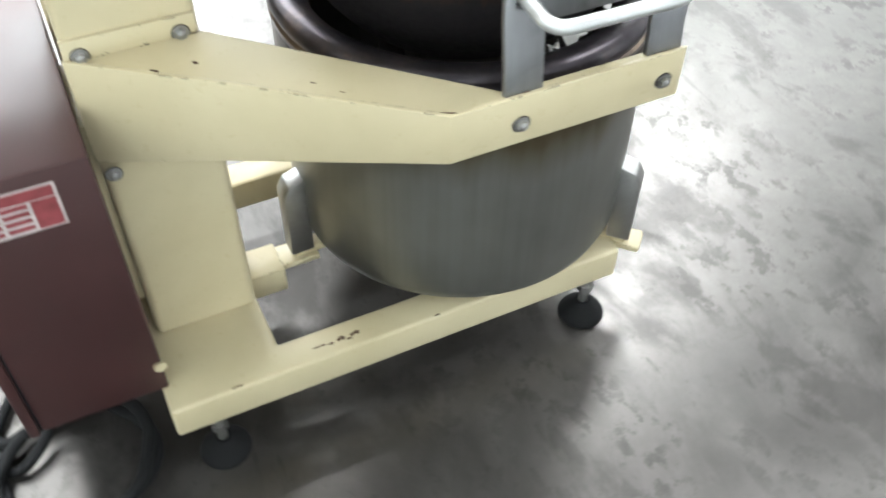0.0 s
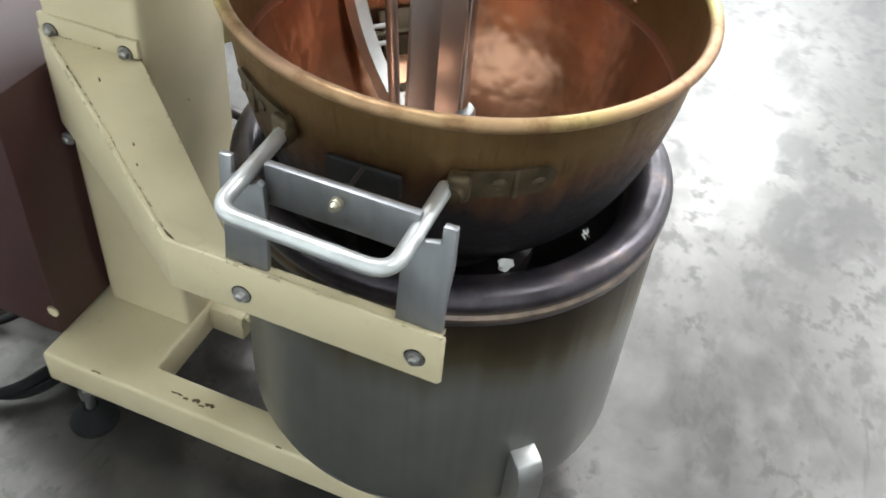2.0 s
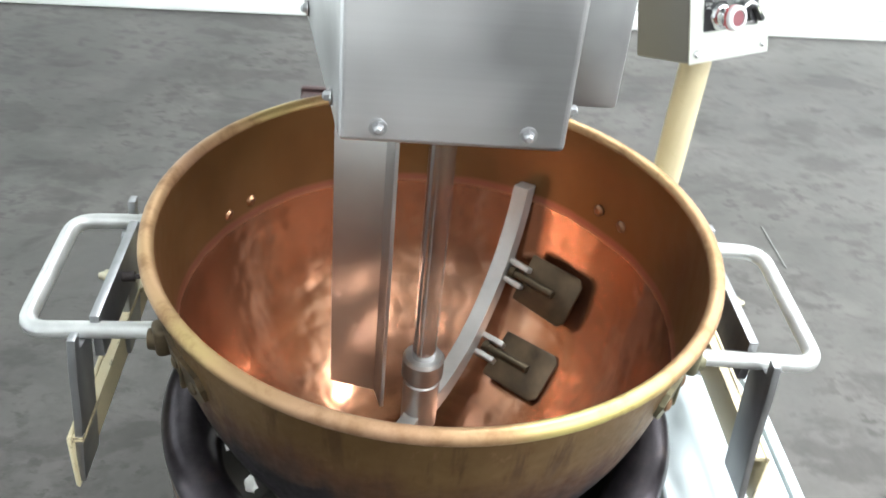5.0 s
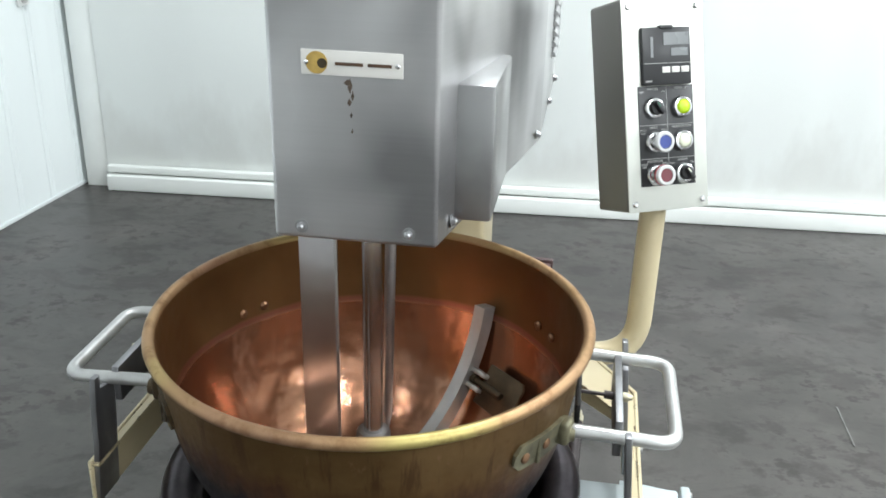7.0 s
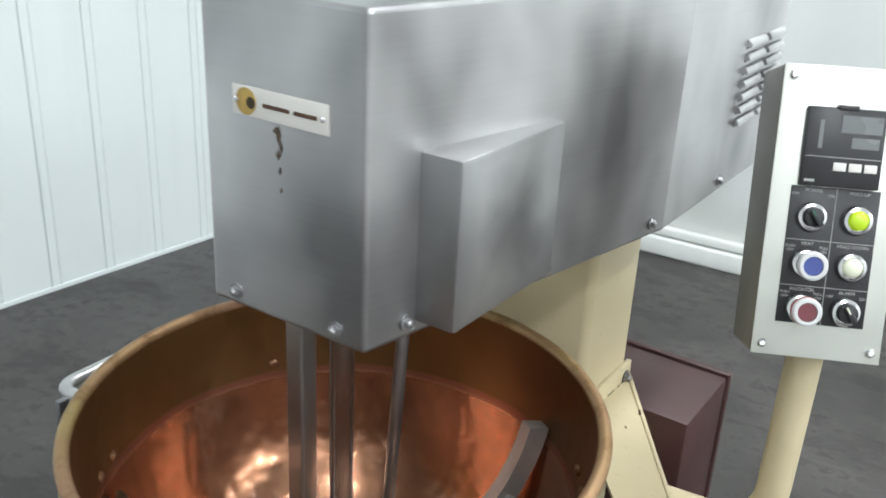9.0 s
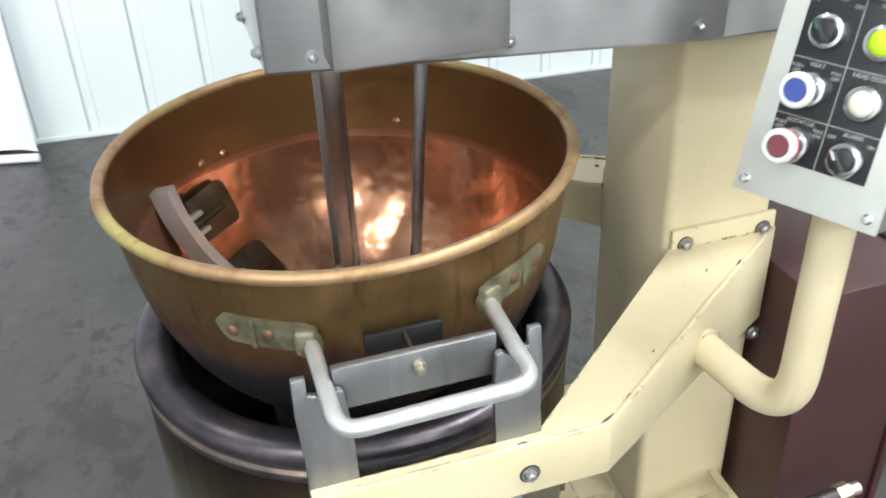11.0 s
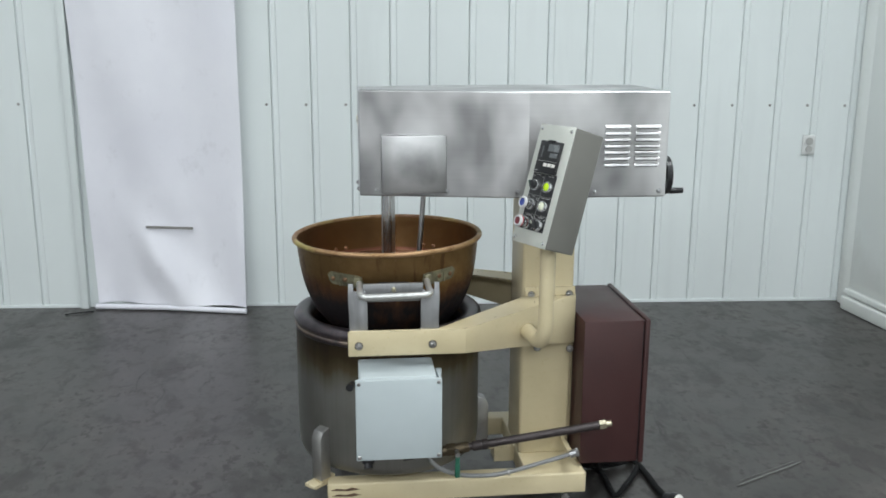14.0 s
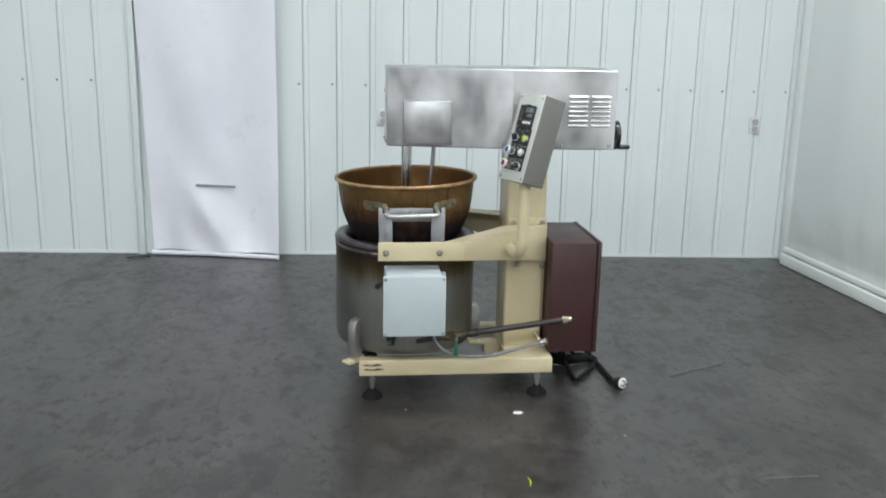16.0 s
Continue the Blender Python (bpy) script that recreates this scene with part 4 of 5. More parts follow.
for turn in (ARM_TURN, ARM_TURN + 180):
    m = pose(0, 0, 0, 0, 0, turn)
    blade = bevelled(tube(smooth_path(bow, 5), 0, flat=(0.0155, 0.0105, (0, 1, 0))), 0.0015, 1, 40)
    sweep = part("curved_arm", turned(m, blade), STEEL_ARM, agitator, "grey curved agitator arm")
    seats = ((0.166, 0.642, 36, -10), (0.238, 0.732, 57, -15)) if turn == ARM_TURN else ((0.196, 0.674, 46, -10), (0.256, 0.775, 66, -12))
    for r, z, tilt, yaw in seats:
        pm = m @ Matrix.Translation((r, -0.014, z)) @ pose(0, 0, 0, 0, 0, yaw) @ pose(0, 0, 0, 0, -tilt, 0)
        plate_plan = [(-0.034, -0.020), (-0.036, -0.100), (-0.028, -0.108), (0.028, -0.108), (0.037, -0.100), (0.036, -0.020)]
        part("scraper_blade", turned(pm, prism(plate_plan, -0.003, 0.003, 0.002)), SCRAPER, sweep, "brown tarnished scraper blade")
        part("hinge_pin", turned(pm, joined(cyl((0.0, -0.004, 0.010), (0.0, -0.078, 0.010), 0.0055, seg=14), cyl((0.0, -0.004, 0.010), (0.0, -0.012, 0.010), 0.008, seg=14))), BRASS, sweep, "round brass hinge pin")
        for e in (-0.013, 0.013):
            part("hinge_lug", turned(pm, box(e - 0.004, e + 0.004, -0.030, 0.006, -0.002, 0.016, 0.002)), STEEL_ARM, sweep)
corner, leg_u, leg_v, thick = Vector((0.017, 0.055)), Vector((0.259, 0.966)), Vector((-0.966, -0.259)), 0.005
in_u, in_v = (leg_v - leg_u * leg_v.dot(leg_u)).normalized(), (leg_u - leg_v * leg_u.dot(leg_v)).normalized()
fold = [corner, corner + leg_u * 0.062, corner + leg_u * 0.062 + in_u * thick, corner + (leg_u + leg_v).normalized() * (thick / 0.866), corner + leg_v * 0.034 + in_v * thick, corner + leg_v * 0.034]
part("guide_bar", prism([tuple(p) for p in fold], 0.668, 1.10, 0.0012), BAR, mixer, "folded stainless baffle bar")
part("probe", joined(cyl((0.124, -0.002, 1.10), (0.095, 0.0, 0.71), 0.0085), cyl((0.095, 0, 0.71), (0.0935, 0, 0.688), 0.0085, 0.004), cyl((0.0935, 0, 0.688), (0.0925, 0, 0.672), 0.004, 0.002)), STEEL_UP, mixer, "thin steel temperature probe")

# ---------------------------------------------------------------- burner jacket
jacket = thing("burner_jacket", (0, 0, 0.163), "round stainless burner jacket, blackened at the top", "burner")
part("shell", lathe([(0.0, 0.196), (0.26, 0.196), (0.288, 0.200), (0.304, 0.212), (0.312, 0.235), (0.313, 0.30), (0.313, 0.64), (0.300, 0.64), (0.300, 0.24), (0, 0.24)]), JACKET, jacket, "brushed steel shell with heat tint")
part("shoulder", lathe([(0.3132, 0.636), (0.3160, 0.640), (0.3165, 0.650), (0.3130, 0.655), (0.3150, 0.660), (0.3180, 0.667), (0.3180, 0.675), (0.312, 0.685), (0.300, 0.691), (0.285, 0.691), (0.272, 0.685), (0.262, 0.673), (0.256, 0.660), (0.250, 0.62), (0.258, 0.62), (0.300, 0.625)], closed=True), BURNT, jacket, "rolled blackened shoulder ring")


def torn_sheet(at, way, wide, high, seed):
    """A crumpled bit of white insulation that hangs out of the gap."""
    rng = random.Random(seed)
    bm = bmesh.new()
    n, m = 6, 4
    lean = Vector((at[0], at[1], 0)).normalized()
    along = Vector((-lean.y, lean.x, 0))
    up = (Vector((0, 0, 1)) + lean * way).normalized()
    sides = []
    for depth in (0.0, 0.0018):
        grid = []
        for a in range(n):
            col = []
            for b in range(m):
                u, v = a / (n - 1) - 0.5, b / (m - 1) - 0.5
                torn = rng.uniform(-0.12, 0.12) if depth == 0 else 0
                p = Vector(at) + along * (u * wide * (1 + torn)) + up * (v * high * (0.75 + 0.5 * math.sin(3.1 * u + seed)))
                col.append(p + lean * (depth + 0.0028 * math.sin(7.3 * u * (1 + b) + seed) + 0.002 * math.sin(9 * v + a)))
            grid.append([bm.verts.new(p) for p in col])
        sides.append(grid)
    for g in sides:
        for a in range(n - 1):
            for b in range(m - 1):
                bm.faces.new((g[a][b], g[a + 1][b], g[a + 1][b + 1], g[a][b + 1]))
    f, g = sides
    ring = [(a, 0) for a in range(n)] + [(n - 1, b) for b in range(1, m)] + [(a, m - 1) for a in range(n - 2, -1, -1)] + [(0, b) for b in range(m - 2, 0, -1)]
    for (a, b), (c, d) in zip(ring, ring[1:] + ring[:1]):
        bm.faces.new((f[a][b], f[c][d], g[c][d], g[a][b]))
    bmesh.ops.recalc_face_normals(bm, faces=bm.faces)
    return bm


for at, way, wide, high, seed in (((-0.070, 0.232, 0.666), -0.9, 0.046, 0.020, 3), ((-0.028, 0.241, 0.666), -0.9, 0.018, 0.022, 5), ((-0.150, 0.194, 0.672), -0.5, 0.020, 0.012, 8), ((-0.224, 0.092, 0.675), -0.2, 0.008, 0.018, 11)):
    part("insulation_scrap", torn_sheet(at, way, wide, high, seed), WHITE_LABEL, jacket, "torn white insulation scrap", 50)

for a in (136, -135, 1):
    m = pose(0, 0, 0, 0, 0, a)
    lug = prism([(0.308, 0.176), (0.352, 0.176), (0.352, 0.318), (0.340, 0.342), (0.308, 0.352)], -0.021, 0.021, 0.003, "y")
    part("lug", turned(m, lug), STEEL_DARK, jacket, "bevelled steel lug")
    part("lug_foot", turned(m, box(0.285, 0.345, -0.016, 0.016, 0.163, 0.178, 0.002)), CREAM, jacket)
part("sight_knob", joined(cyl((-0.128, -0.280, 0.520), (-0.136, -0.312, 0.520), 0.008), cyl((-0.136, -0.312, 0.520), (-0.138, -0.324, 0.520), 0.012)), BLACK, jacket, "small black knob")
part("burner_grate", lathe([(0.10, 0.50), (0.14, 0.50), (0.14, 0.53), (0.10, 0.53)], 48, closed=True), IRON, jacket)

# ---------------------------------------------------------------- copper kettle
KETTLE_TILT = -1.15
kettle = thing("copper_kettle", (0, 0, 0.56), "round copper kettle with two handles, sooty below", "kettle")
kettle.rotation_euler = (0, radians(KETTLE_TILT), 0)
kettle.location.x -= 0.38 * math.sin(radians(KETTLE_TILT))
outer = [(0.0, 0.570), (0.06, 0.573), (0.12, 0.588), (0.175, 0.620), (0.215, 0.658), (0.246, 0.698), (0.266, 0.738), (0.283, 0.786), (0.294, 0.838), (0.3005, 0.888), (0.3035, 0.925), (0.3045, 0.938)]
wall_in = [(0.302, 0.938), (0.3005, 0.925), (0.2975, 0.888), (0.291, 0.838), (0.280, 0.787), (0.263, 0.740), (0.243, 0.701), (0.2125, 0.661), (0.173, 0.6235), (0.119, 0.5915), (0.06, 0.5765), (0.0, 0.5735)]


def soft_profile(profile, steps=4):
    pts = smooth_path([(r, 0, z) for r, z in profile], steps)
    return [(max(0.0, p.x), p.z) for p in pts]


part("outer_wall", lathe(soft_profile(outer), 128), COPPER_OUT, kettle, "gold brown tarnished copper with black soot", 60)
part("inner_wall", lathe(soft_profile(wall_in), 128), COPPER_IN, kettle, "bright pink copper bowl under a brown band", 60)
part("rolled_rim", lathe([(0.310 + 0.0085 * math.cos(a), 0.9385 + 0.0085 * math.sin(a)) for a in (2 * math.pi * k / 14 for k in range(14))], 128, closed=True), RIM, kettle, "rolled worn golden rim", 60)
for s in (-1, 1):
    far = -0.104 if s < 0 else -0.095
    legs = round_corners([(far, 0.292 * s, 0.851), (far, 0.434 * s, 0.845), (0.104, 0.434 * s, 0.845), (0.104, 0.292 * s, 0.851)], 0.028)
    handle = part("handle", tube(legs, 0.0095), ALLOY, kettle, "bare metal bar handle", 60)
    for e in (-1, 1):
        bent = bmesh.new()
        cols = []
        for k in range(13):
            q = k / 12
            ang = math.radians(18.5 + 22.5 * q)
            hh = 0.020 * min(1.0, max(0.35, 1 - max(0.0, abs(q - 0.5) - 0.40) ** 1.5 * 18))
            zc = 0.851 + 0.008 * q
            cols.append([bent.verts.new((e * r * math.sin(ang), s * r * math.cos(ang), zc + dz)) for r, dz in ((0.2945, -hh), (0.2995, -hh), (0.3045, hh), (0.2985, hh))])
        for a, c in zip(cols, cols[1:]):
            for k in range(4):
                bent.faces.new((a[k], a[(k + 1) % 4], c[(k + 1) % 4], c[k]))
        bent.faces.new(cols[0])
        bent.faces.new(cols[-1])
        metal = TARNISH if s < 0 else SOOTED
        part("handle_plate", bent, metal, handle, "tarnished grey brass handle plate" if s < 0 else "sooty brown brass handle plate")
        q = math.radians(18.5 + 22.5 * 0.62)
        part("strap", turned(Matrix.Translation((e * 0.3005 * math.sin(q), s * 0.3005 * math.cos(q), 0.856)) @ pose(0, 0, 0, 0, 0, -math.degrees(e * s * q)), box(-0.003, 0.003, -0.004, 0.004, -0.0205, 0.0205, 0.0015)), metal, handle)
        part("boss", turned(Matrix.Translation((e * 0.305 * math.sin(0.36), 0.305 * math.cos(0.36) * s, 0.852)) @ pose(0, 0, 0, 0, 0, -20.6 * e * s), box(-0.013, 0.013, -0.010, 0.009, -0.018, 0.018, 0.006, 3)), metal, handle)
        for q in (0.47, 0.84):
            ang = math.radians(18.5 + 22.5 * q)
            d = Vector((e * math.sin(ang), s * math.cos(ang), 0))
            part("rivet", screw(d * 0.3015 + Vector((0, 0, 0.856)), d, 0.0075, 0.004), RIVET if s < 0 else SOOTED, handle)
            part("rivet", screw(d * 0.2925 + Vector((0, 0, 0.838 if s > 0 else 0.850)), -d, 0.0078, 0.005), BRIGHT_RIVET, handle)
        part("collar", cyl((e * 0.104, 0.283 * s, 0.848), (e * 0.104, 0.300 * s, 0.847), 0.014, 0.012), metal, handle)

# ---------------------------------------------------------------- maroon electrical cabinet behind the column
cabinet = thing("electrical_cabinet", (0.74, 0, 0.18), "dark maroon steel electrical cabinet mounted behind the column", "cabinet")
part("body", box(0.632, 0.832, -0.228, 0.222, 0.180, 0.682, 0.004), MAROON, cabinet)
part("door", box(0.836, 0.853, -0.232, 0.226, 0.176, 0.686, 0.004), MAROON, cabinet, "flanged maroon rear door")
part("door_gasket", box(0.8315, 0.8365, -0.222, 0.216, 0.184, 0.679, 0), BLACK, cabinet)
part("mount", box(0.62, 0.633, -0.08, 0.08, 0.25, 0.62, 0.002), CREAM, cabinet)
lab = part("warning_label", box(0.680, 0.836, 0.2225, 0.2238, 0.588, 0.660, 0), FADED_LABEL, cabinet, "red and white warning label, worn")
part("label_border", joined(box(0.684, 0.832, 0.2236, 0.2244, 0.640, 0.657, 0), box(0.684, 0.715, 0.2236, 0.2244, 0.591, 0.638, 0)), RED_PRINT, lab)
for k in range(4):
    for j in range(3):
        part("print_bar", box(0.720 + 0.037 * j, 0.752 + 0.037 * j, 0.2236, 0.2244, 0.594 + 0.012 * k, 0.601 + 0.012 * k, 0), RED_PRINT, lab)
part("knockout", cyl((0.635, 0.222, 0.240), (0.635, 0.225, 0.240), 0.011), CREAM, cabinet)
for y in (-0.17, 0.17):
    part("hinge_screw", screw((0.853, y, 0.60), (1, 0, 0), 0.006), STEEL_DARK, cabinet)

# ---------------------------------------------------------------- pale grey junction box in front of the jacket
jbox = thing("junction_box", (0.005, -0.44, 0.345), "pale blue grey steel junction box on the burner jacket", "box")
part("body", box(-0.110, 0.120, -0.478, -0.312, 0.357, 0.610, 0.006, 3), GREY_PAINT, jbox)
part("lid", turned(Matrix.Translation((0.006, -0.486, 0.482)) @ pose(0, 0, 0, 0, 0, 0), box(-0.128, 0.128, -0.012, 0.004, -0.127, 0.127, 0.004)), GREY_PAINT, jbox, "screwed lid")
part("side_flange", prism([(0.128, -0.48), (0.142, -0.40), (0.142, -0.385), (0.124, -0.385)], 0.40, 0.60, 0.002), GREY_PAINT, jbox)
for x in (-0.112, 0.124):
    for z in (0.366, 0.598):
        part("screw", screw((x, -0.498, z), (0, -1, 0), 0.006), STEEL_DARK, jbox)
part("cable_gland", joined(cyl((-0.085, -0.42, 0.352), (-0.085, -0.42, 0.315), 0.020, seg=20), cyl((-0.085, -0.42, 0.325), (-0.085, -0.44, 0.300), 0.013)), BLACK, jbox, "black cable gland")

# ---------------------------------------------------------------- gas line and conduit
gas = thing("gas_pipe", (0.35, -0.3, 0.17), "dark iron gas pipe with a brass valve", "pipe")
g0, g1 = Vector((0.03, -0.305, 0.268)), Vector((0.688, -0.318, 0.361))
gd = (g1 - g0).normalized()
part("pipe", tube([g0, g0 + gd * 0.13], 0.011), IRON, gas)
part("pipe", tube([g0 + gd * 0.25, g1], 0.0135), IRON, gas)
part("coupling", joined(cyl(g0 + gd * 0.225, g0 + gd * 0.262, 0.0165, seg=20, b=0.003), cyl(g0 + gd * 0.258, g0 + gd * 0.276, 0.0195, seg=6, b=0.002)), IRON, gas, "dark pipe coupling")
part("union_nut", cyl(g0 + gd * 0.198, g0 + gd * 0.214, 0.0185, seg=6, b=0.002), BRASS, gas)
part("nipple", cyl(g0 + gd * 0.21, g0 + gd * 0.228, 0.0115, seg=16), IRON, gas)
valve = part("valve", joined(cyl(g0 + gd * 0.12, g0 + gd * 0.20, 0.017, seg=20), cyl(g0 + gd * 0.14, g0 + gd * 0.17, 0.022, seg=6)), BRASS, gas, "brass ball valve")
vp = g0 + gd * 0.172
part("lever", joined(box(vp.x - 0.007, vp.x + 0.007, vp.y - 0.042, vp.y - 0.037, vp.z - 0.078, vp.z - 0.004, 0.002), box(vp.x - 0.0085, vp.x + 0.0085, vp.y - 0.044, vp.y - 0.035, vp.z - 0.080, vp.z - 0.034, 0.003)), GREEN, valve, "green valve lever")
part("valve_stem", joined(cyl(vp, vp + Vector((0, -0.037, 0)), 0.007), cyl(vp + Vector((0, -0.042, 0)), vp + Vector((0, -0.048, 0)), 0.0085, seg=6)), STEEL_DARK, valve, "steel stem and nut")
part("end_nut", joined(cyl(g1 - gd * 0.020, g1 + gd * 0.002, 0.0165, seg=6), cyl(g1, g1 + gd * 0.020, 0.0105, seg=18)), STUD, gas, "zinc end nut")
conduit = thing("conduit", (0.35, -0.29, 0.17), "grey flexible conduit hanging along the base", "conduit")
part("hose", tube(smooth_path([(0.09, -0.33, 0.345), (0.12, -0.33, 0.26), (0.19, -0.32, 0.212), (0.28, -0.31, 0.195), (0.36, -0.305, 0.198), (0.47, -0.30, 0.222), (0.585, -0.295, 0.250)]), 0.0072), CONDUIT, conduit)
part("fitting", joined(cyl((0.578, -0.296, 0.248), (0.60, -0.294, 0.254), 0.013, seg=18), cyl((0.60, -0.294, 0.254), (0.608, -0.294, 0.256), 0.016, seg=6)), STEEL, conduit)
part("clip", cyl((0.372, -0.304, 0.20), (0.378, -0.304, 0.201), 0.012, seg=16), STEEL_DARK, conduit)
part("bracket", box(0.585, 0.600, -0.30, -0.10, 0.235, 0.240, 0.001), CREAM, conduit)

# ---------------------------------------------------------------- control station
station = thing("control_station", (0.50, -0.12, 0.64), "tilted push button control box on a cream pipe arm", "control box")
stem = round_corners([(0.430, -0.232, 0.668), (0.458, -0.412, 0.664), (0.459, -0.414, 1.000)], 0.085, 12)
part("stem", tube(stem, 0.0235, 20), CREAM, station, "cream painted bent pipe", 60)
part("weld_bead", cyl((0.4345, -0.2495, 0.668), (0.4365, -0.2560, 0.668), 0.0275), CREAM, station)
W, U = Vector((0.455, -0.89, 0)).normalized(), Vector((0.262, 0.125, 0.957))
U = (U - W * U.dot(W)).normalized()
N = W.cross(U)
mid = Vector((0.4370, -0.4125, 1.1655))
board = Matrix((
    (W.x, U.x, N.x, mid.x),
    (W.y, U.y, N.y, mid.y),
    (W.z, U.z, N.z, mid.z),
    (0, 0, 0, 1)))
HW, HH = 0.0775, 0.1800
housing = part("housing", turned(board, box(-HW, HW, -HH, HH, -0.115, -0.004, 0.005, 3)), PANEL_PAINT, station, "grey beige steel housing")
face = part("face_plate", turned(board, box(-HW, HW, -HH, HH, -0.003, 0.0, 0.001)), FACE_PLATE, station, "pale enamel face plate with printed legends")
for x in (-0.0655, 0.0655):
    for y in (-0.166, 0.166):
        part("screw", turned(board, screw((x, y, 0), (0, 0, 1), 0.0055)), CHROME, face)
timer = part("timer", turned(board, joined(box(-0.0465, 0.0465, 0.034, 0.130, 0.0, 0.010, 0.002), box(-0.012, 0.012, 0.127, 0.133, 0.0, 0.012, 0.001))), BLACK, station, "black digital temperature controller")
part("display", turned(board, box(-0.006, 0.042, 0.100, 0.121, 0.010, 0.0108, 0)), SCREEN, timer)
part("display", turned(board, box(0.008, 0.040, 0.082, 0.095, 0.010, 0.0108, 0)), SCREEN, timer)
part("bar_gauge", turned(board, box(-0.031, -0.026, 0.080, 0.114, 0.010, 0.0108, 0)), SCREEN, timer)
for k in range(3):
    part("key", turned(board, box(-0.010 + 0.018 * k, 0.005 + 0.018 * k, 0.054, 0.064, 0.010, 0.0112, 0.0005)), WHITE_LABEL, timer)
part("rule", turned(board, box(-0.044, 0.044, 0.0695, 0.0705, 0.010, 0.0106, 0)), PRINT, timer)
part("print_bar", turned(board, box(-0.042, -0.030, 0.039, 0.042, 0.010, 0.0106, 0)), PRINT, timer)
legend = part("legend_plate", turned(board, box(-0.053, 0.0525, -0.137, 0.033, 0.0, 0.0016, 0.0004)), BLACK, station, "black legend plate")
for y in (-0.033, -0.090):
    part("rule", turned(board, box(-0.053, 0.0525, y - 0.0004, y + 0.0004, 0.0016, 0.0021, 0)), PRINT, legend)
part("rule", turned(board, box(0.0006, 0.0014, -0.137, 0.033, 0.0016, 0.0021, 0)), PRINT, legend)


def push_button(u, v, kind, cap, ring=None):
    """A chromed bezel with a cap of its own kind."""
    m = board @ Matrix.Translation((u, v, 0.0016))
    b = part(kind, turned(m, lathe([(0, 0), (0.0185, 0), (0.0185, 0.004), (0.0165, 0.009), (0.0130, 0.010), (0.0130, 0.006), (0, 0.006)], 32)), CHROME, station, "chrome bezel " + kind.replace("_", " "))
    if kind == "selector_switch":
        part("knob", turned(m, joined(cyl((0, 0, 0.005), (0, 0, 0.018), 0.0125, 0.0115, b=0.001), turned(pose(0, 0, 0.018, 0, 0, 35), box(-0.0035, 0.0035, -0.012, 0.012, -0.002, 0.010, 0.0015)))), BLACK, b)
        part("pointer", turned(m, turned(pose(0, 0, 0.0265, 0, 0, 35), box(-0.001, 0.001, 0.002, 0.011, 0, 0.002, 0))), cap, b)
    elif kind == "mushroom_button":
        part("neck", turned(m, joined(cyl((0, 0, 0.004), (0, 0, 0.016), 0.0145, 0.0125), cyl((0, 0, 0.016), (0, 0, 0.033), 0.0105))), CHROME, b)
        part("ring", turned(m, lathe([(0.0118, 0.036), (0.0118, 0.0385), (0.0155, 0.0385), (0.0175, 0.0365), (0.0175, 0.031), (0.0118, 0.031)], 32, closed=True)), WHITE_RING, b)
        part("cap", turned(m, cyl((0, 0, 0.031), (0, 0, 0.0372), 0.0118, 0.0112)), cap, b)
        if ring:
            part("collar", turned(m, cyl((0, 0, 0.028), (0, 0, 0.031), 0.018)), ring, b)
    else:
        part("lens", turned(m, lathe([(0, 0.0125), (0.008, 0.0118), (0.0122, 0.0095), (0.0125, 0.005), (0, 0.005)], 28)), cap, b, soft=60)


LEFT, RIGHT = -0.0260, 0.0280
ROWS_V = (-0.004, -0.0615, -0.1175)
push_button(LEFT, ROWS_V[0], "selector_switch", GREEN)
push_button(RIGHT, ROWS_V[0], "lens_button", YELLOW_LENS)
push_button(LEFT, ROWS_V[1], "mushroom_button", BLUE_CAP)
push_button(RIGHT, ROWS_V[1], "lens_button", WHITE_LENS)
push_button(LEFT, ROWS_V[2], "mushroom_button", RED_CAP, RED_RING)
push_button(RIGHT, ROWS_V[2], "selector_switch", WHITE_LENS)
for text, u, v, size in (("POWER", LEFT, 0.028, 0.006), ("OFF", -0.047, 0.023, 0.005), ("ON", -0.005, 0.023, 0.005), ("HEAD UP", RIGHT, 0.028, 0.006), ("HEAT", LEFT, -0.0375, 0.006), ("PUSH\nOFF", -0.046, -0.044, 0.005), ("PULL\nON", -0.006, -0.044, 0.005), ("HEAD DOWN", RIGHT, -0.0375, 0.006), ("AGITATOR", LEFT, -0.0945, 0.006), ("PUSH\nOFF", -0.046, -0.1015, 0.005), ("PULL\nON", -0.006, -0.1015, 0.005), ("ALARM", RIGHT, -0.0945, 0.006), ("OFF", 0.008, -0.100, 0.005), ("ON", 0.047, -0.100, 0.005)):
    words(text, board @ Matrix.Translation((u, v, 0.0021)), size, legend)

# ---------------------------------------------------------------- power cord
cord = thing("power_cord", (0.85, 0.12, 0), "black power cord coiled on the floor with a pale plug", "cord")
loop = [(0.74, 0.02, 0.20), (0.75, 0.03, 0.05)]
for k in range(30):
    a = math.radians(200 + 360 * 2.2 * k / 29)
    r = 0.138 + 0.007 * math.sin(k * 1.7)
    loop.append((0.815 + r * 0.92 * math.cos(a), 0.195 + r * 0.9 * math.sin(a), 0.013 + 0.0011 * k + 0.004 * math.sin(k * 2.1)))
loop += [(0.925, 0.10, 0.022), (0.950, 0.0, 0.014), (0.953, -0.11, 0.014), (0.957, -0.20, 0.022)]
part("cable", tube(smooth_path(loop, 6), 0.0112, 12), RUBBER, cord, soft=60)
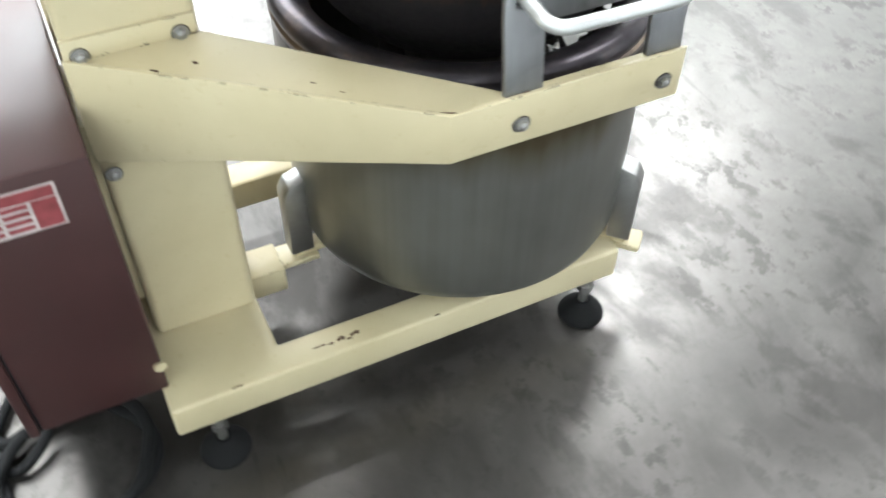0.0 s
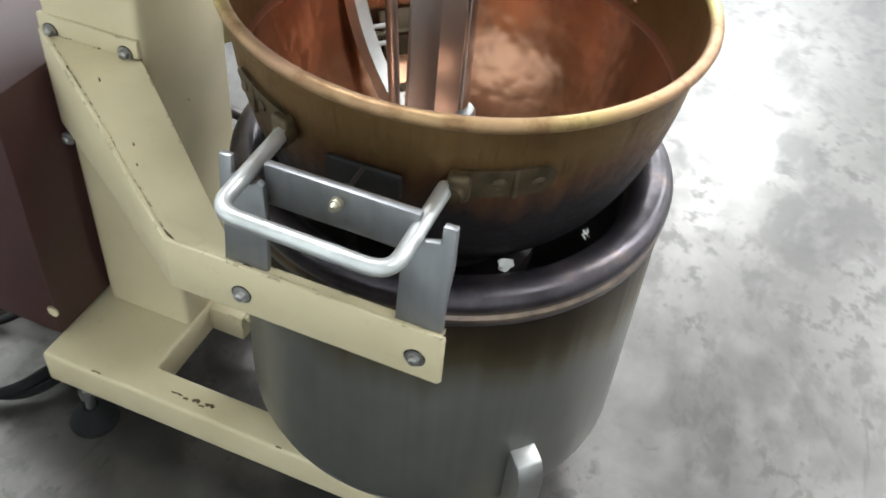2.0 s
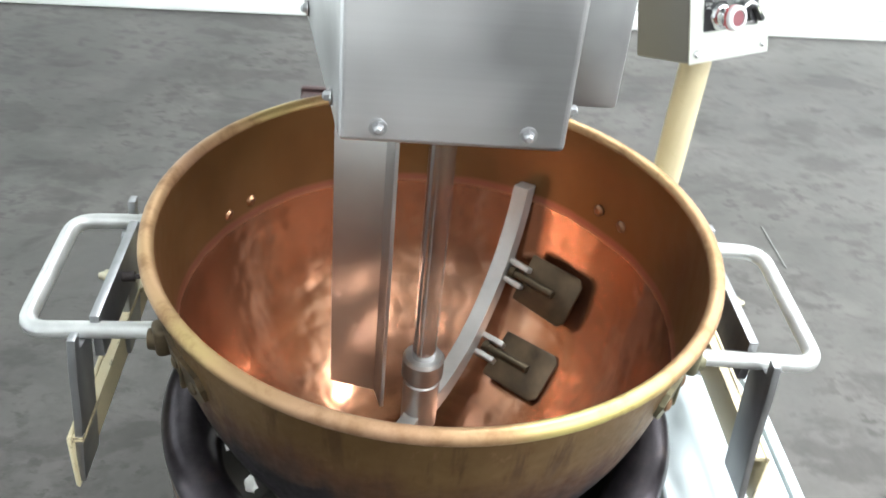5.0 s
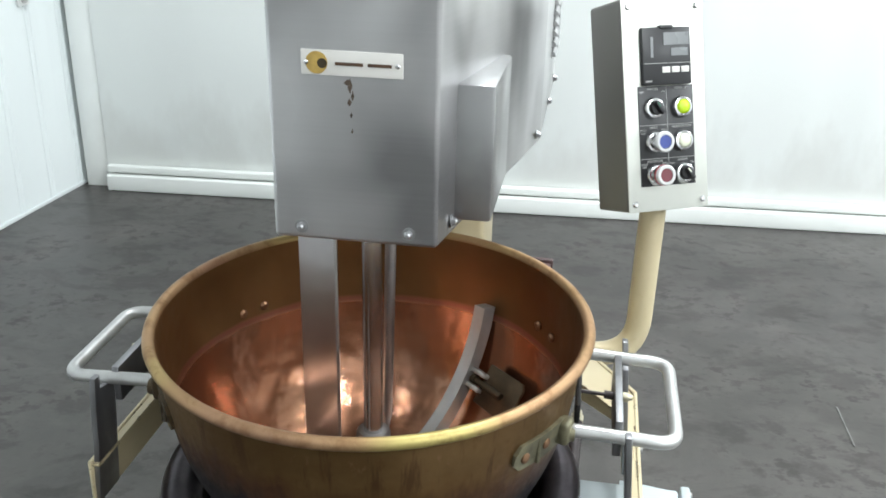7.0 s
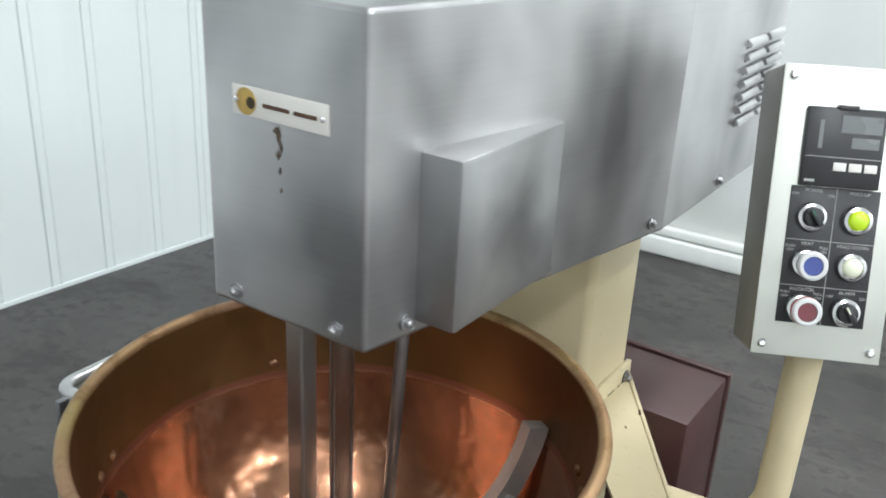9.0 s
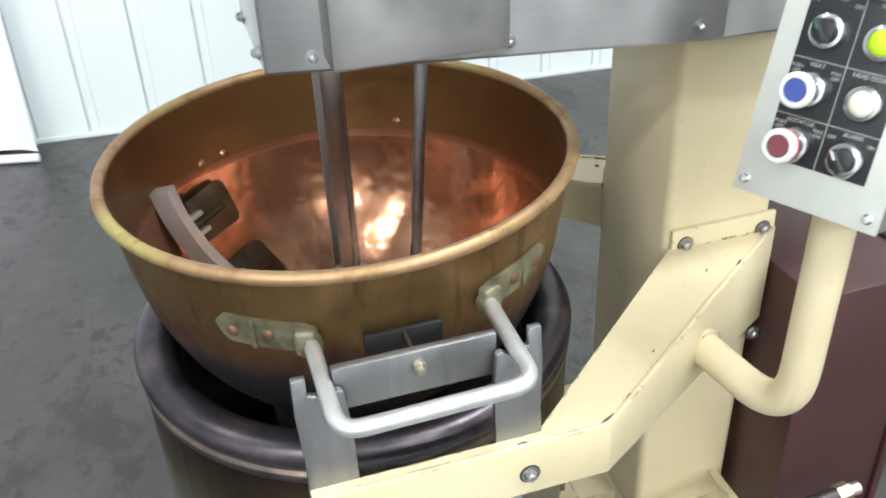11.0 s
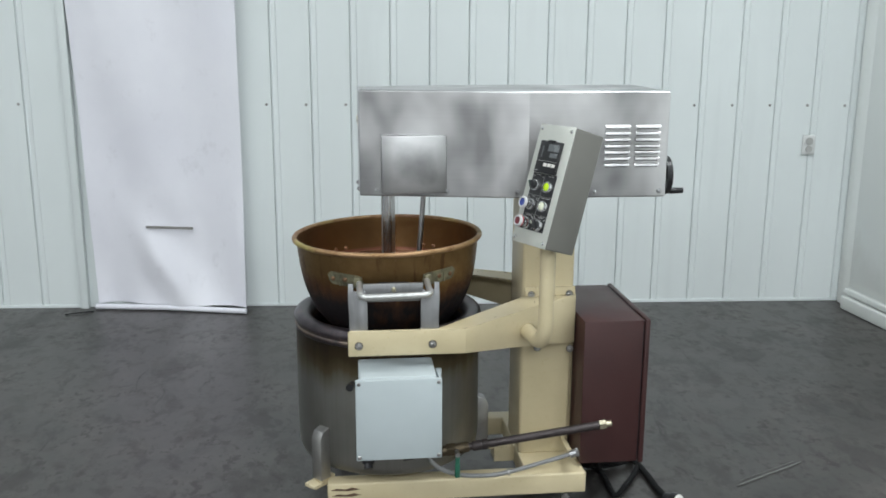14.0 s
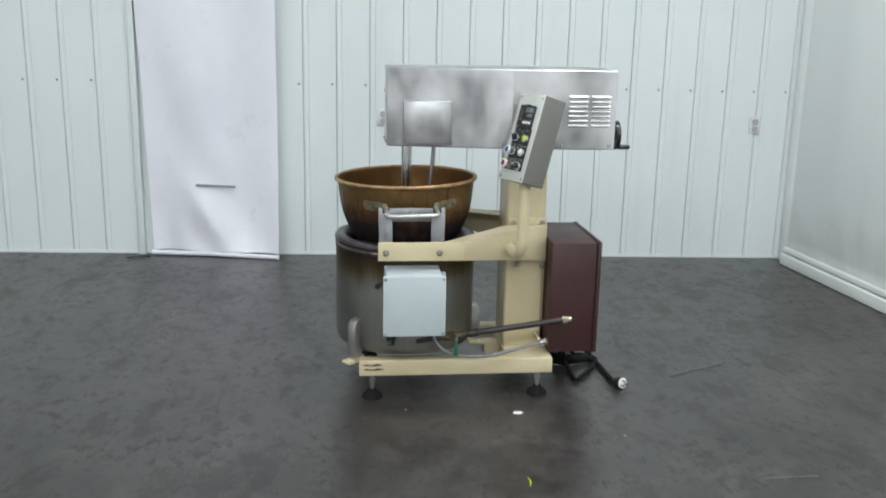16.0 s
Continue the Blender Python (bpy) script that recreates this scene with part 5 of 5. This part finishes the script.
tail = [(0.76, 0.05, 0.19), (0.775, 0.03, 0.05), (0.79, -0.02, 0.014), (0.788, -0.150, 0.014), (0.84, -0.09, 0.014), (0.906, 0.004, 0.016), (0.957, 0.12, 0.014), (0.90, 0.16, 0.02), (0.83, 0.10, 0.06), (0.80, 0.07, 0.19)]
part("cable", tube(smooth_path(tail, 6), 0.0095, 12), RUBBER, cord, soft=60)
pd = Vector((0.45, -0.88, 0.12)).normalized()
pp = Vector((0.960, -0.205, 0.024))
plug = part("plug", joined(cyl(pp - pd * 0.012, pp + pd * 0.02, 0.016, 0.023), cyl(pp + pd * 0.02, pp + pd * 0.045, 0.027, b=0.002)), BLACK, cord, "black plug body")
part("plug_face", cyl(pp + pd * 0.045, pp + pd * 0.051, 0.025, b=0.002), WHITE_LABEL, plug, "off white plug face")
for k in range(3):
    a = 2 * math.pi * k / 3
    side = pd.orthogonal().normalized()
    up = pd.cross(side)
    c = pp + pd * 0.051 + (side * math.cos(a) + up * math.sin(a)) * 0.012
    part("pin", cyl(c, c + pd * 0.016, 0.0035, seg=8), BRASS, plug)

# Litter on the floor.
scrap = thing("plastic_scrap", (1.42, 0.1, 0), "thin pale grey plastic strip lying on the floor", "litter")
part("strip", turned(Matrix.Translation((1.42, -0.025, 0.003)) @ pose(0, 0, 0, 0, 0, 26), joined(box(-0.18, 0.18, -0.0028, 0.0028, -0.002, 0.002, 0.0005), box(-0.14, 0.16, 0.018, 0.020, -0.002, 0.001, 0.0005))), STRIP, scrap)
strip = thing("plastic_scrap", (1.36, -1.127, 0), "narrow pale plastic strip lying on the floor", "litter")
part("strip", turned(Matrix.Translation((1.36, -1.127, 0.002)) @ pose(0, 0, 0, 0, 0, 1), box(-0.105, 0.105, -0.002, 0.002, -0.0015, 0.001, 0.0005)), STRIP, strip)


def floor_scrap(x, y, size, seed):
    """A small crumpled flake with an uneven outline."""
    rnd = random.Random(seed)
    bm = bmesh.new()
    ring = []
    for k in range(9):
        a = 2 * math.pi * k / 9
        r = size * rnd.uniform(0.55, 1.0)
        ring.append(bm.verts.new((x + r * math.cos(a), y + 0.7 * r * math.sin(a), 0.001 + rnd.uniform(0, 0.12) * size)))
    top = bm.verts.new((x, y, 0.25 * size + 0.001))
    low = bm.verts.new((x, y, 0.0005))
    for a, c in zip(ring, ring[1:] + ring[:1]):
        bm.faces.new((a, c, top))
        bm.faces.new((c, a, low))
    return bm


for x, y, size in ((0.456, -0.485, 0.026), (0.845, -0.738, 0.006), (-0.02, -0.42, 0.006), (0.20, -0.33, 0.005)):
    flake = thing("paper_flake", (x, y, 0), "small crumpled white flake lying on the floor", "litter", "flakes on the floor")
    part("flake", floor_scrap(x, y, size, int(x * 1000)), WHITE_LABEL, flake, soft=20)
twig = thing("dark_scrap", (-1.70, 2.31, 0), "thin dark bent strip lying on the floor by the doorway", "litter")
part("strip", tube(smooth_path([(-1.76, 2.29, 0.004), (-1.70, 2.30, 0.008), (-1.64, 2.33, 0.005), (-1.61, 2.34, 0.003)], 5), 0.0035, 8), RUBBER, twig)
thread = thing("yellow_thread", (0.38, -1.098, 0), "short bent yellow thread lying on the floor", "litter")
part("thread", tube(smooth_path([(0.378, -1.125, 0.003), (0.384, -1.10, 0.004), (0.381, -1.07, 0.003)], 5), 0.0025, 8), YELLOW_LENS, thread)
